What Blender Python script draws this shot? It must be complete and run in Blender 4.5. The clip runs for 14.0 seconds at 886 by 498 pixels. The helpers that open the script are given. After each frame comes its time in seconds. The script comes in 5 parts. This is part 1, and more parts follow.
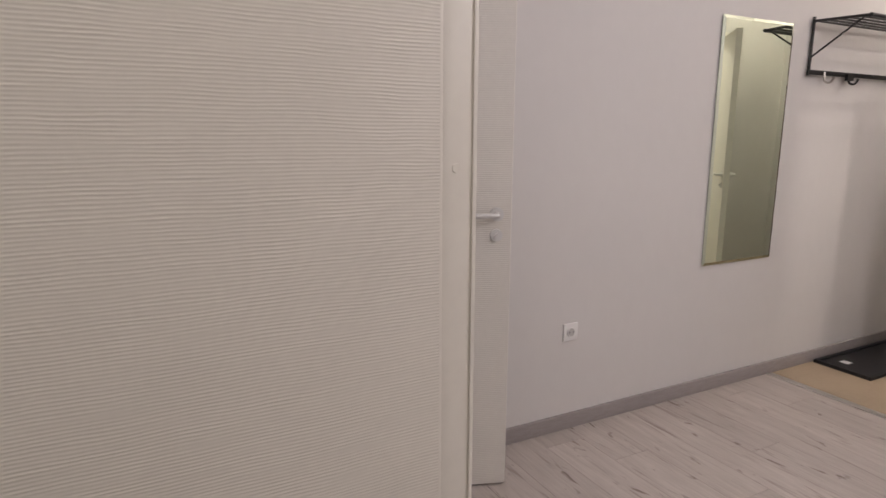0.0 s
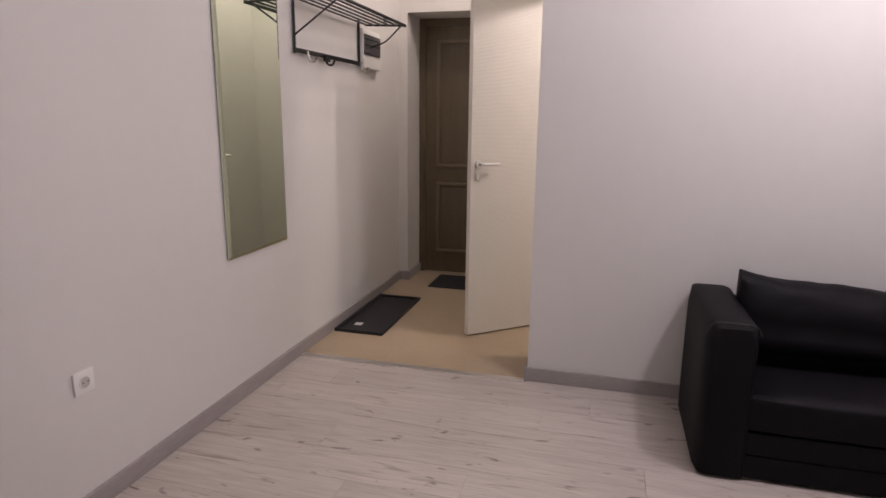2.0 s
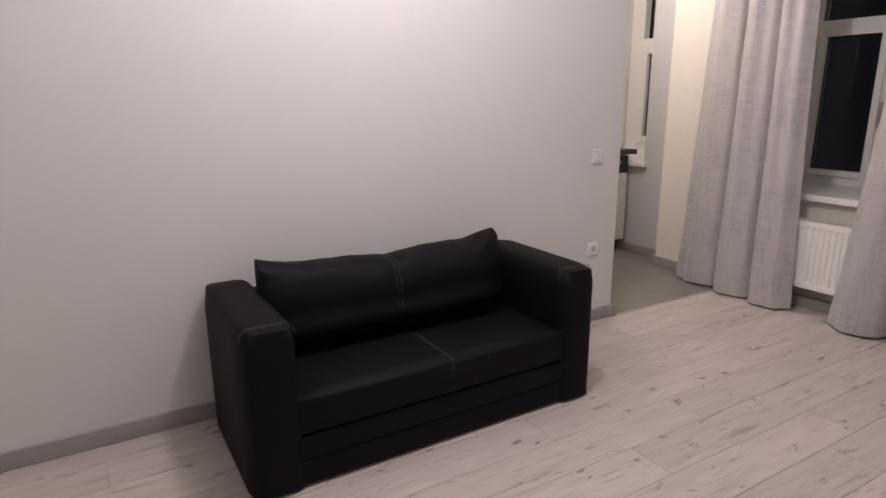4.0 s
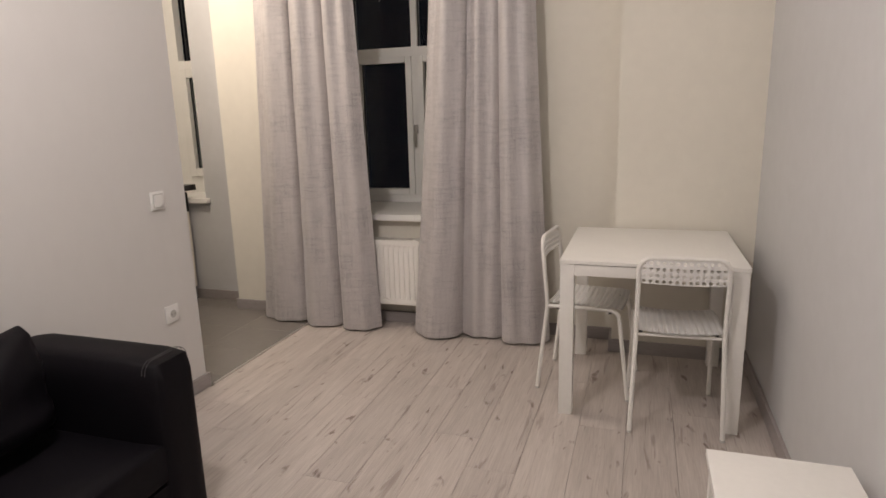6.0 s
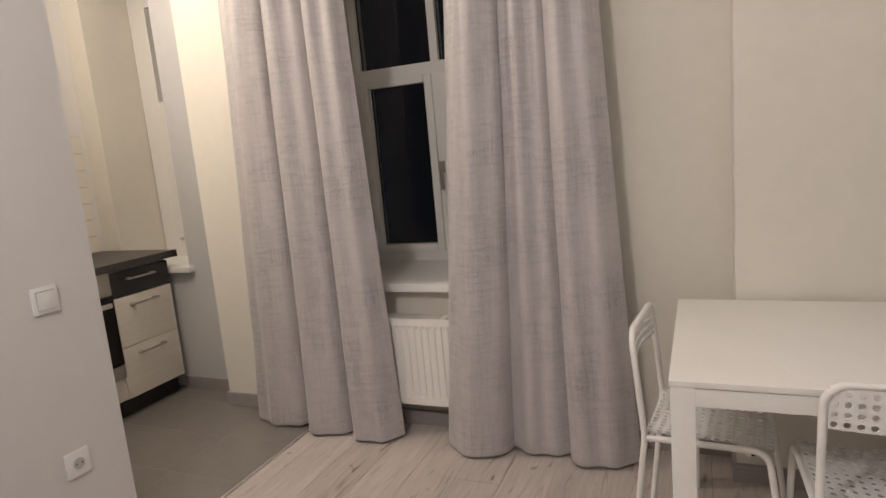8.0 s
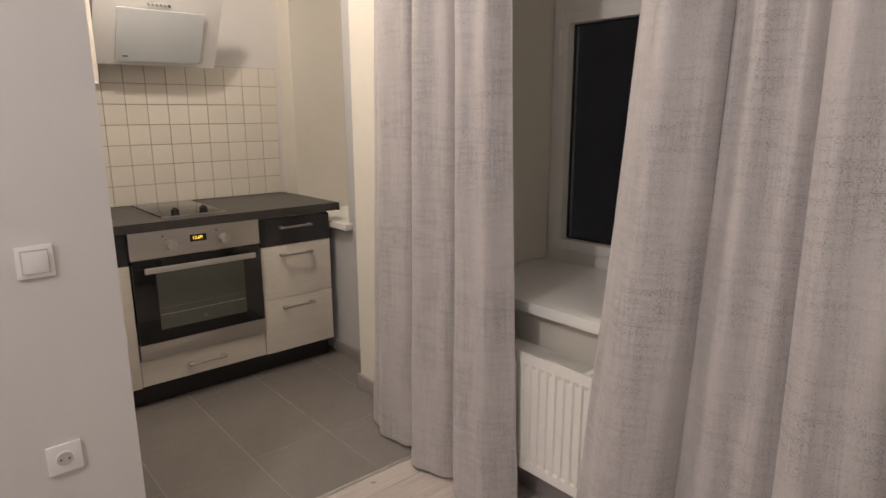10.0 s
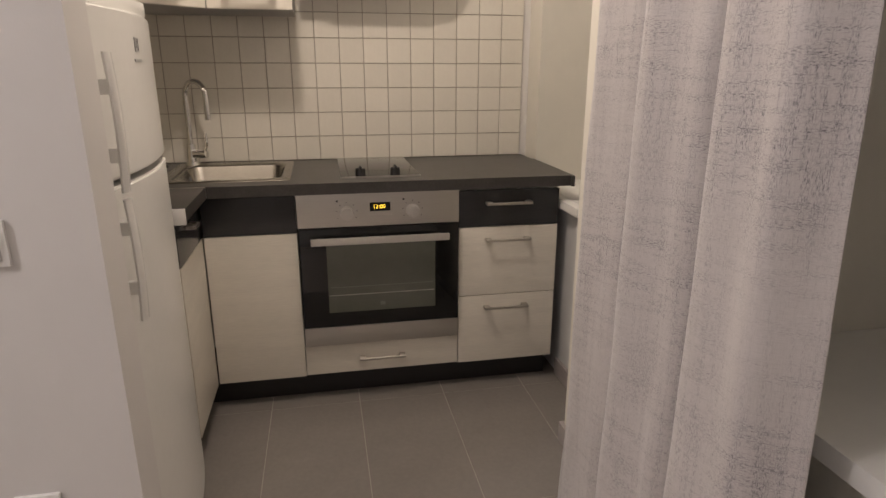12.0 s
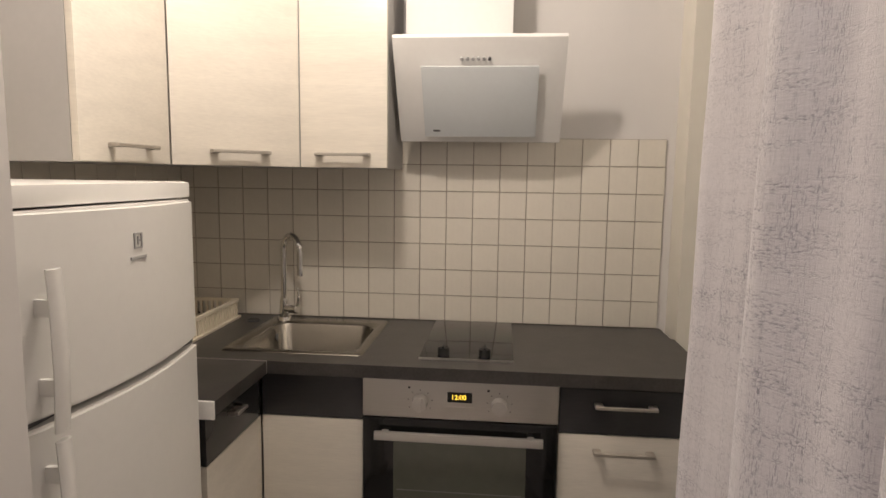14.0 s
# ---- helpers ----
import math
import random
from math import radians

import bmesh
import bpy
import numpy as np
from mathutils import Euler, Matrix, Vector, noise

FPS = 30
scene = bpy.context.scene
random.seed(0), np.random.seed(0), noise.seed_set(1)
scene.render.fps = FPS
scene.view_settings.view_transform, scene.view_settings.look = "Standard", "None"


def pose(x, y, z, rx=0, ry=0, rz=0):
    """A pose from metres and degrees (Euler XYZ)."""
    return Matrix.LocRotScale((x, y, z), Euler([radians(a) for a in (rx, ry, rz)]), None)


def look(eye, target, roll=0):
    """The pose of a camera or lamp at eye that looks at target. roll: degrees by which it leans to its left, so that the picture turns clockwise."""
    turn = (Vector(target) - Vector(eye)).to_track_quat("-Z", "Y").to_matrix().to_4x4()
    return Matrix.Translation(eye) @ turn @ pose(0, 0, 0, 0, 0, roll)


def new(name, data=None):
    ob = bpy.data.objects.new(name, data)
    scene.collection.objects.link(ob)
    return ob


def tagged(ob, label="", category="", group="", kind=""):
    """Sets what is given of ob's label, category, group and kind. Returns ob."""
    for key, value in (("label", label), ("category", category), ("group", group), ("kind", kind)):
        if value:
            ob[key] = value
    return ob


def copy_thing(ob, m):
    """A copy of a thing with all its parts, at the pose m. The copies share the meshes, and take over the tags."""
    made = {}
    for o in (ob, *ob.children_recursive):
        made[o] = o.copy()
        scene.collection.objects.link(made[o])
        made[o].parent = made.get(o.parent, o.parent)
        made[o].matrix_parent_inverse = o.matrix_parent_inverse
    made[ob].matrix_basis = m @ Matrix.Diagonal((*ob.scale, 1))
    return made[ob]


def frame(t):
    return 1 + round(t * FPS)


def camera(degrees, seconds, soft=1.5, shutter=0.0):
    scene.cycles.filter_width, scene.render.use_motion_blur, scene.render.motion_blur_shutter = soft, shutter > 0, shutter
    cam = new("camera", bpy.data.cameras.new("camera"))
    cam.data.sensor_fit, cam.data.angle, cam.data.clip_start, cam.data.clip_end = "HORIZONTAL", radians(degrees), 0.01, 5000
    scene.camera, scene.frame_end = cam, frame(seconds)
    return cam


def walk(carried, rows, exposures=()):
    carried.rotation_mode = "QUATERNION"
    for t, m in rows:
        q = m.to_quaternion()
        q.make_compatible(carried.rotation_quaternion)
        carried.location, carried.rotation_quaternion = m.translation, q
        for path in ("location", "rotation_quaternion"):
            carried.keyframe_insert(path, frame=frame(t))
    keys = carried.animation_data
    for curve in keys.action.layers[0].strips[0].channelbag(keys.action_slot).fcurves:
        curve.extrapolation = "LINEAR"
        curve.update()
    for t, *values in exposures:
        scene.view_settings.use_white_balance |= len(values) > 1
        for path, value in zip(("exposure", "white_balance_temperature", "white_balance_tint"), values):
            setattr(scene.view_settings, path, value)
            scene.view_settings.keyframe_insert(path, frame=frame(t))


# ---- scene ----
cam = camera(72.1, 14.0, shutter=0.1)
PATH = [
    (0, (1.726, 1.946, 1.344), (2.638, 3.685, 0.966), 0.3),
    (0.5, (1.793, 2.066, 1.326), (2.985, 3.632, 0.97), -0.6),
    (1, (1.874, 2.251, 1.34), (3.376, 3.529, 1.012), 1.1),
    (1.5, (1.891, 2.306, 1.345), (3.622, 3.252, 1.013), 0.7),
    (2, (1.956, 2.377, 1.329), (3.844, 2.882, 0.904), 0.6),
    (2.5, (2.074, 2.368, 1.322), (4.01, 2.564, 0.861), -0.2),
    (3, (2.193, 2.346, 1.32), (4.125, 2.245, 0.814), -1.3),
    (3.5, (2.318, 2.318, 1.314), (4.163, 1.775, 0.765), -1.2),
    (4, (2.429, 2.336, 1.311), (4.093, 1.341, 0.819), -0.3),
    (4.2, (2.487, 2.333, 1.305), (4.044, 1.193, 0.78), 0.9),
    (6.3, (2.87, 1.88, 1.323), (3.445, 0.006, 0.926), -1.9),
    (6.5, (2.877, 1.77, 1.325), (3.483, -0.1, 0.958), -1.6),
    (7, (2.963, 1.53, 1.315), (3.574, -0.324, 0.879), -1.5),
    (7.2, (2.998, 1.413, 1.33), (3.654, -0.437, 0.948), -2.6),
    (9.3, (3.126, 0.395, 1.303), (4.297, -1.184, 0.935), -1.9),
    (9.5, (3.112, 0.269, 1.309), (4.426, -1.19, 0.928), -2.2),
    (10, (3.169, 0.04, 1.323), (4.646, -1.237, 0.889), -0.2),
    (10.5, (3.338, -0.153, 1.312), (4.955, -1.25, 0.886), -0.4),
    (11, (3.504, -0.333, 1.305), (5.205, -1.274, 0.834), 0.1),
    (11.5, (3.628, -0.543, 1.289), (5.485, -1.122, 0.827), 0.5),
    (12, (3.817, -0.709, 1.254), (5.698, -1.082, 0.684), 0.1),
    (12.5, (4.003, -0.84, 1.262), (5.887, -1.051, 0.627), 1.5),
    (13, (4.152, -0.934, 1.268), (6.049, -0.917, 0.632), 0.1),
    (13.5, (4.23, -0.972, 1.367), (6.166, -0.86, 0.879), 0.3),
    (14, (4.223, -1.018, 1.433), (6.2, -0.828, 1.195), 0.8),
]
EXPOSURES = [(0.0, -0.25, 6000, 15), (1.0, -0.33, 6015, 17), (1.5, -0.30, 6030, 20), (3.0, -0.22, 6030, 18), (4.0, -0.19, 6030, 16), (6.4, -0.22, 6420, 10), (7.0, -0.26, 6400, 10), (9.4, -0.22, 6380, 10), (10.0, -0.18, 6330, 11), (12.0, -0.14, 6330, 12), (12.5, -0.19, 6320, 12), (13.0, -0.14, 6300, 12), (14.0, -0.21, 6200, 11)]
walk(cam, [(t, look(eye, target, roll)) for t, eye, target, roll in PATH], EXPOSURES)

# ---------------- light ----------------
world = bpy.data.worlds.new("night")
scene.world = world
world.use_nodes = True
world.node_tree.nodes["Background"].inputs[0].default_value = (0.012, 0.013, 0.018, 1)
world.node_tree.nodes["Background"].inputs[1].default_value = 0.25


def lamp(name, x, y, z, watts, colour, radius):
    data = bpy.data.lights.new(name, "POINT")
    data.energy, data.color, data.shadow_soft_size = watts, colour, radius
    ob = new(name, data)
    ob.location = (x, y, z)
    return ob


lamp("living_room_lamp", 3.90, 1.30, 2.48, 74, (1.0, 0.90, 0.85), 0.09)
lamp("kitchen_lamp", 5.455, -0.608, 2.44, 45, (1.0, 0.85, 0.70), 0.06)
lamp("bathroom_lamp", 5.45, 1.75, 2.40, 48, (1.0, 0.86, 0.71), 0.08)
lamp("hall_lamp", 6.02, 3.22, 2.86, 25, (1.0, 0.86, 0.70), 0.03)
# unseen fill light added in the room behind to brighten the ribbed door
lamp("back_room_fill", 0.95, 1.55, 2.50, 22, (1.0, 0.88, 0.76), 0.12)

# ---------------- materials ----------------


def material(name, colour, rough=0.5, metal=0.0, vary=0.06, scale=6.0, bump=0.0, bump_scale=250.0, spec=0.5, stretch=None, coat=0.0, per_object=0.0):
    m = bpy.data.materials.new(name)
    m.use_nodes = True
    nt = m.node_tree
    n, l = nt.nodes, nt.links
    b = n["Principled BSDF"]
    b.inputs["Roughness"].default_value = rough
    b.inputs["Metallic"].default_value = metal
    b.inputs["Specular IOR Level"].default_value = spec
    b.inputs["Coat Weight"].default_value = coat
    tc = n.new("ShaderNodeTexCoord")
    mp = n.new("ShaderNodeMapping")
    if stretch:
        mp.inputs["Scale"].default_value = stretch
    l.new(tc.outputs["Object"], mp.inputs["Vector"])
    big = n.new("ShaderNodeTexNoise")
    big.inputs["Scale"].default_value, big.inputs["Detail"].default_value = scale, 5
    fine = n.new("ShaderNodeTexNoise")
    fine.inputs["Scale"].default_value, fine.inputs["Detail"].default_value = scale * 9, 3
    l.new(mp.outputs[0], big.inputs["Vector"])
    l.new(mp.outputs[0], fine.inputs["Vector"])
    add = n.new("ShaderNodeMath")
    add.operation = "ADD"
    l.new(big.outputs["Fac"], add.inputs[0])
    l.new(fine.outputs["Fac"], add.inputs[1])
    rng = n.new("ShaderNodeMapRange")
    rng.inputs["From Min"].default_value, rng.inputs["From Max"].default_value = 0.6, 1.4
    rng.inputs["To Min"].default_value, rng.inputs["To Max"].default_value = 1 - vary, 1 + vary
    l.new(add.outputs[0], rng.inputs["Value"])
    value = rng.outputs[0]
    if per_object:
        info = n.new("ShaderNodeObjectInfo")
        r2 = n.new("ShaderNodeMapRange")
        r2.inputs["To Min"].default_value, r2.inputs["To Max"].default_value = 1 - per_object, 1 + per_object
        l.new(info.outputs["Random"], r2.inputs["Value"])
        mul = n.new("ShaderNodeMath")
        mul.operation = "MULTIPLY"
        l.new(value, mul.inputs[0])
        l.new(r2.outputs[0], mul.inputs[1])
        value = mul.outputs[0]
    mix = n.new("ShaderNodeVectorMath")
    mix.operation = "SCALE"
    mix.inputs[0].default_value = colour
    l.new(value, mix.inputs["Scale"])
    l.new(mix.outputs[0], b.inputs["Base Color"])
    if bump:
        bn = n.new("ShaderNodeTexNoise")
        bn.inputs["Scale"].default_value, bn.inputs["Detail"].default_value = bump_scale, 3
        l.new(mp.outputs[0], bn.inputs["Vector"])
        bp = n.new("ShaderNodeBump")
        bp.inputs["Strength"].default_value, bp.inputs["Distance"].default_value = bump, 0.002
        l.new(bn.outputs["Fac"], bp.inputs["Height"])
        l.new(bp.outputs[0], b.inputs["Normal"])
    return m


def ribbed(name, colour):
    """White door skin pressed with fine wavy ribs."""
    m = material(name, colour, 0.45, vary=0.03)
    n, l = m.node_tree.nodes, m.node_tree.links
    tc = n.new("ShaderNodeTexCoord")
    w = n.new("ShaderNodeTexWave")
    w.bands_direction = "Z"
    w.inputs["Scale"].default_value = 42
    w.inputs["Distortion"].default_value, w.inputs["Detail"].default_value, w.inputs["Detail Scale"].default_value = 2.2, 2, 0.12
    l.new(tc.outputs["Object"], w.inputs["Vector"])
    bp = n.new("ShaderNodeBump")
    bp.inputs["Strength"].default_value, bp.inputs["Distance"].default_value = 0.30, 0.002
    l.new(w.outputs["Fac"], bp.inputs["Height"])
    l.new(bp.outputs[0], n["Principled BSDF"].inputs["Normal"])
    return m


def plank_material(name, light, dark, knots):
    """Greyed oak: long streaks, knots and darker cracks, offset from board to board; grain along y."""
    m = bpy.data.materials.new(name)
    m.use_nodes = True
    n, l = m.node_tree.nodes, m.node_tree.links
    b = n["Principled BSDF"]
    b.inputs["Roughness"].default_value = 0.42
    b.inputs["Specular IOR Level"].default_value = 0.4
    tc, info = n.new("ShaderNodeTexCoord"), n.new("ShaderNodeObjectInfo")
    off = n.new("ShaderNodeVectorMath")
    off.operation = "MULTIPLY_ADD"
    off.inputs[1].default_value = (1, 1, 1)
    sc = n.new("ShaderNodeVectorMath")
    sc.operation = "SCALE"
    sc.inputs[0].default_value = (37, 53, 11)
    l.new(info.outputs["Random"], sc.inputs["Scale"])
    l.new(tc.outputs["Object"], off.inputs[0])
    l.new(sc.outputs[0], off.inputs[2])

    def noise_at(stretch, scale, detail, rough=0.6, dist=0.0):
        mp = n.new("ShaderNodeMapping")
        mp.inputs["Scale"].default_value = stretch
        l.new(off.outputs[0], mp.inputs["Vector"])
        t = n.new("ShaderNodeTexNoise")
        t.inputs["Scale"].default_value, t.inputs["Detail"].default_value = scale, detail
        t.inputs["Roughness"].default_value, t.inputs["Distortion"].default_value = rough, dist
        l.new(mp.outputs[0], t.inputs["Vector"])
        return t.outputs["Fac"]

    def ramp(fac, stops):
        r = n.new("ShaderNodeValToRGB")
        e = r.color_ramp.elements
        while len(e) < len(stops):
            e.new(0.5)
        for k, (p, c) in enumerate(stops):
            e[k].position, e[k].color = p, (*c, 1)
        l.new(fac, r.inputs[0])
        return r.outputs[0]

    def mixed(mode, fac, a, c):
        x = n.new("ShaderNodeMix")
        x.data_type, x.blend_type = "RGBA", mode
        x.inputs[0].default_value = fac
        l.new(a, x.inputs[6])
        l.new(c, x.inputs[7])
        return x.outputs[2]

    base = ramp(noise_at((9, 0.9, 1), 3.0, 6, 0.65, 0.4), [(0.25, dark), (0.5, tuple(0.5 * (p + q) for p, q in zip(light, dark))), (0.72, light)])
    grain = ramp(noise_at((60, 2.5, 1), 3.0, 4), [(0.3, (0.82, 0.82, 0.82)), (0.6, (1, 1, 1))])
    out = mixed("MULTIPLY", 0.8, base, grain)
    blots = ramp(noise_at((13, 5.0, 1), 1.7, 2, 0.5, 0.5), [(0.655, (1, 1, 1)), (0.74, knots)])
    out = mixed("MULTIPLY", 0.9, out, blots)
    crack = ramp(noise_at((15, 1.35, 1), 2.0, 3, 0.5, 1.0), [(0.61, (1, 1, 1)), (0.70, (0.60, 0.54, 0.52))])
    out = mixed("MULTIPLY", 0.68, out, crack)
    tone = n.new("ShaderNodeMapRange")
    tone.inputs["To Min"].default_value, tone.inputs["To Max"].default_value = 0.93, 1.06
    l.new(info.outputs["Random"], tone.inputs["Value"])
    fin = n.new("ShaderNodeVectorMath")
    fin.operation = "SCALE"
    l.new(out, fin.inputs[0])
    l.new(tone.outputs[0], fin.inputs["Scale"])
    l.new(fin.outputs[0], b.inputs["Base Color"])
    return m


def fabric_material(name):
    """Pale satin-backed curtain cloth, woven with broken darker slubs across and down that gather in patches."""
    m = bpy.data.materials.new(name)
    m.use_nodes = True
    n, l = m.node_tree.nodes, m.node_tree.links
    b = n["Principled BSDF"]
    b.inputs["Sheen Weight"].default_value = 0.25
    uv = n.new("ShaderNodeUVMap")

    def cloth_noise(stretch, detail, rough):
        mp = n.new("ShaderNodeMapping")
        mp.inputs["Scale"].default_value = stretch
        l.new(uv.outputs[0], mp.inputs["Vector"])
        t = n.new("ShaderNodeTexNoise")
        t.inputs["Scale"].default_value, t.inputs["Detail"].default_value, t.inputs["Roughness"].default_value = 1.0, detail, rough
        l.new(mp.outputs[0], t.inputs["Vector"])
        return t.outputs["Fac"]

    def span(fac, lo, hi, a, c):
        r = n.new("ShaderNodeMapRange")
        r.inputs["From Min"].default_value, r.inputs["From Max"].default_value = lo, hi
        r.inputs["To Min"].default_value, r.inputs["To Max"].default_value = a, c
        l.new(fac, r.inputs["Value"])
        return r.outputs[0]

    def maths(op, a, c):
        q = n.new("ShaderNodeMath")
        q.operation = op
        for k, v in enumerate((a, c)):
            if isinstance(v, (int, float)):
                q.inputs[k].default_value = v
            else:
                l.new(v, q.inputs[k])
        return q.outputs[0]

    across = span(cloth_noise((130, 480, 1), 3, 0.65), 0.47, 0.62, 0.0, 1.0)
    down = span(cloth_noise((480, 130, 1), 3, 0.65), 0.47, 0.62, 0.0, 1.0)
    rows_of = span(cloth_noise((6, 60, 1), 4, 0.65), 0.44, 0.60, 0.10, 1.0)
    columns = span(cloth_noise((65, 5, 1), 4, 0.65), 0.44, 0.60, 0.10, 1.0)
    large = span(cloth_noise((2.6, 3.2, 1), 3, 0.55), 0.36, 0.64, 0.30, 1.0)
    slub = maths("MULTIPLY", maths("MAXIMUM", maths("MULTIPLY", across, rows_of), maths("MULTIPLY", down, columns)), large)
    thread = maths("ADD", span(cloth_noise((900, 40, 1), 2, 0.5), 0.3, 0.7, -0.06, 0.06), span(cloth_noise((40, 900, 1), 2, 0.5), 0.3, 0.7, -0.06, 0.06))
    mix = n.new("ShaderNodeMix")
    mix.data_type = "RGBA"
    mix.inputs[6].default_value = (0.505, 0.474, 0.466, 1)
    mix.inputs[7].default_value = (0.165, 0.152, 0.170, 1)
    l.new(slub, mix.inputs[0])
    sc = n.new("ShaderNodeVectorMath")
    sc.operation = "SCALE"
    l.new(mix.outputs[2], sc.inputs[0])
    l.new(maths("ADD", thread, 1.0), sc.inputs["Scale"])
    l.new(sc.outputs[0], b.inputs["Base Color"])
    l.new(span(slub, 0.0, 1.0, 0.36, 0.75), b.inputs["Roughness"])
    bp = n.new("ShaderNodeBump")
    bp.inputs["Strength"].default_value, bp.inputs["Distance"].default_value = 0.35, 0.0015
    l.new(maths("SUBTRACT", thread, slub), bp.inputs["Height"])
    l.new(bp.outputs[0], b.inputs["Normal"])
    return m


def glass_material(name, tint=(0.9, 0.95, 0.95)):
    m = bpy.data.materials.new(name)
    m.use_nodes = True
    b = m.node_tree.nodes["Principled BSDF"]
    b.inputs["Base Color"].default_value = (*tint, 1)
    b.inputs["Roughness"].default_value, b.inputs["Transmission Weight"].default_value, b.inputs["IOR"].default_value = 0.0, 1.0, 1.45
    return m


def glow(name, colour, strength):
    m = bpy.data.materials.new(name)
    m.use_nodes = True
    b = m.node_tree.nodes["Principled BSDF"]
    b.inputs["Base Color"].default_value = (0, 0, 0, 1)
    b.inputs["Emission Color"].default_value, b.inputs["Emission Strength"].default_value = (*colour, 1), strength
    return m


WHITE_WALL = material("white_wallpaper", (0.665, 0.645, 0.625), 0.75, vary=0.018, scale=2.0, bump=0.10, bump_scale=260, stretch=(1, 1, 0.6))
CREAM_WALL = material("cream_wall_paint", (0.72, 0.685, 0.605), 0.75, vary=0.03, scale=2.0, bump=0.2, bump_scale=300)
GREY_WALL = material("pale_grey_wall", (0.545, 0.545, 0.55), 0.75, vary=0.03, scale=2.0, bump=0.2, bump_scale=300)
CEILING = material("ceiling_paint", (0.82, 0.81, 0.79), 0.85, vary=0.02)
PLANK = plank_material("greyed_oak_laminate", (0.57, 0.514, 0.472), (0.44, 0.388, 0.352), (0.42, 0.345, 0.32))
SUBFLOOR = material("dark_joint", (0.12, 0.10, 0.09), 0.9)
BASE = material("grey_oak_skirting", (0.33, 0.30, 0.29), 0.5, vary=0.14, scale=5, stretch=(4, 4, 24))
HALL_VINYL = material("beige_vinyl", (0.40, 0.315, 0.215), 0.45, vary=0.07, scale=5, bump=0.1, bump_scale=90)
FLOOR_TILE = material("grey_brown_floor_tile", (0.215, 0.197, 0.18), 0.24, vary=0.08, scale=7, bump=0.08, bump_scale=120, per_object=0.05)
FLOOR_GROUT = material("floor_grout", (0.31, 0.285, 0.255), 0.9)
WALL_TILE = material("cream_wall_tile", (0.72, 0.68, 0.60), 0.22, vary=0.03, scale=8, bump=0.05, bump_scale=60, per_object=0.03)
GROUT = material("tile_grout", (0.36, 0.31, 0.26), 0.9, vary=0.1)
DOOR_RIB = ribbed("ribbed_white_door_skin", (0.74, 0.71, 0.65))
DOOR_PLAIN = material("plain_white_door_skin", (0.73, 0.70, 0.63), 0.42, vary=0.03)
DOOR_FRAME = material("painted_door_frame", (0.74, 0.71, 0.64), 0.4, vary=0.04, scale=3)
# paler than the door: the mouldings' highlight is put into this colour
BROWN_TRIM = material("highlit_brown_moulding", (0.175, 0.125, 0.075), 0.30, vary=0.2, scale=6, stretch=(1, 8, 8))
BROWN_DOOR = material("dark_brown_door", (0.112, 0.084, 0.050), 0.42, vary=0.2, scale=3, stretch=(1, 8, 0.7))
UPVC = material("white_window_plastic", (0.80, 0.79, 0.76), 0.3, vary=0.02)
GASKET = material("dark_gasket", (0.03, 0.03, 0.03), 0.6)
GLASS = glass_material("window_glass")
MIRROR = material("mirror_silver", (0.84, 0.92, 0.76), 0.01, metal=1.0, vary=0.0)
MIRROR_EDGE = material("mirror_edge", (0.45, 0.47, 0.44), 0.2, metal=0.6)
BLACK_METAL = material("black_metal", (0.012, 0.012, 0.013), 0.4, vary=0.1, spec=0.5)
LEATHER = material("black_faux_leather", (0.0056, 0.0047, 0.0064), 0.56, vary=0.15, scale=5, bump=0.35, bump_scale=420, spec=0.115)
STITCH = material("grey_thread", (0.052, 0.048, 0.050), 0.8)
CURTAIN = fabric_material("grey_linen_curtain")
WHITE_PAINT = material("white_lacquer", (0.79, 0.77, 0.73), 0.3, vary=0.03)
WHITE_STEEL = material("white_powder_coat", (0.80, 0.78, 0.74), 0.35, vary=0.03)
WHITE_PLASTIC = material("white_plastic", (0.80, 0.79, 0.77), 0.32, vary=0.02)
# plain grey of the chair foot caps; painted shade on switch and sockets
GREY_SHADE_PLASTIC = material("grey_and_shade_plastic", (0.50, 0.49, 0.47), 0.4)
CREAM_FRONT = material("cream_wood_grain_front", (0.73, 0.685, 0.605), 0.36, vary=0.08, scale=2.0, stretch=(3, 1.2, 14))
DARK_FRONT = material("dark_grey_gloss_front", (0.035, 0.035, 0.037), 0.16, vary=0.12, scale=2.5, stretch=(1, 1, 6))
CARCASS = material("grey_cabinet_side", (0.42, 0.41, 0.40), 0.5, vary=0.03)
WORKTOP = material("charcoal_worktop", (0.047, 0.043, 0.040), 0.36, vary=0.35, scale=14, bump=0.15, bump_scale=160)
PLINTH = material("black_plinth", (0.018, 0.017, 0.017), 0.45, vary=0.1)
SINK_STEEL = material("dull_sink_steel", (0.30, 0.28, 0.245), 0.24, metal=1.0, vary=0.08, scale=10)
STEEL = material("brushed_steel", (0.53, 0.51, 0.475), 0.32, metal=0.9, vary=0.05, scale=6, stretch=(1, 1, 40))
SATIN = material("satin_silver", (0.72, 0.71, 0.69), 0.35, metal=0.4, vary=0.02)
KNOB = material("pale_satin_steel", (0.56, 0.54, 0.51), 0.38, metal=0.7, vary=0.03)
CHROME = material("chrome", (0.78, 0.77, 0.75), 0.07, metal=1.0, vary=0.0)
HANDLE = material("satin_nickel", (0.50, 0.47, 0.43), 0.3, metal=0.9, vary=0.03)
BLACK_GLASS = material("black_oven_glass", (0.010, 0.010, 0.010), 0.06, vary=0.0, spec=0.5)
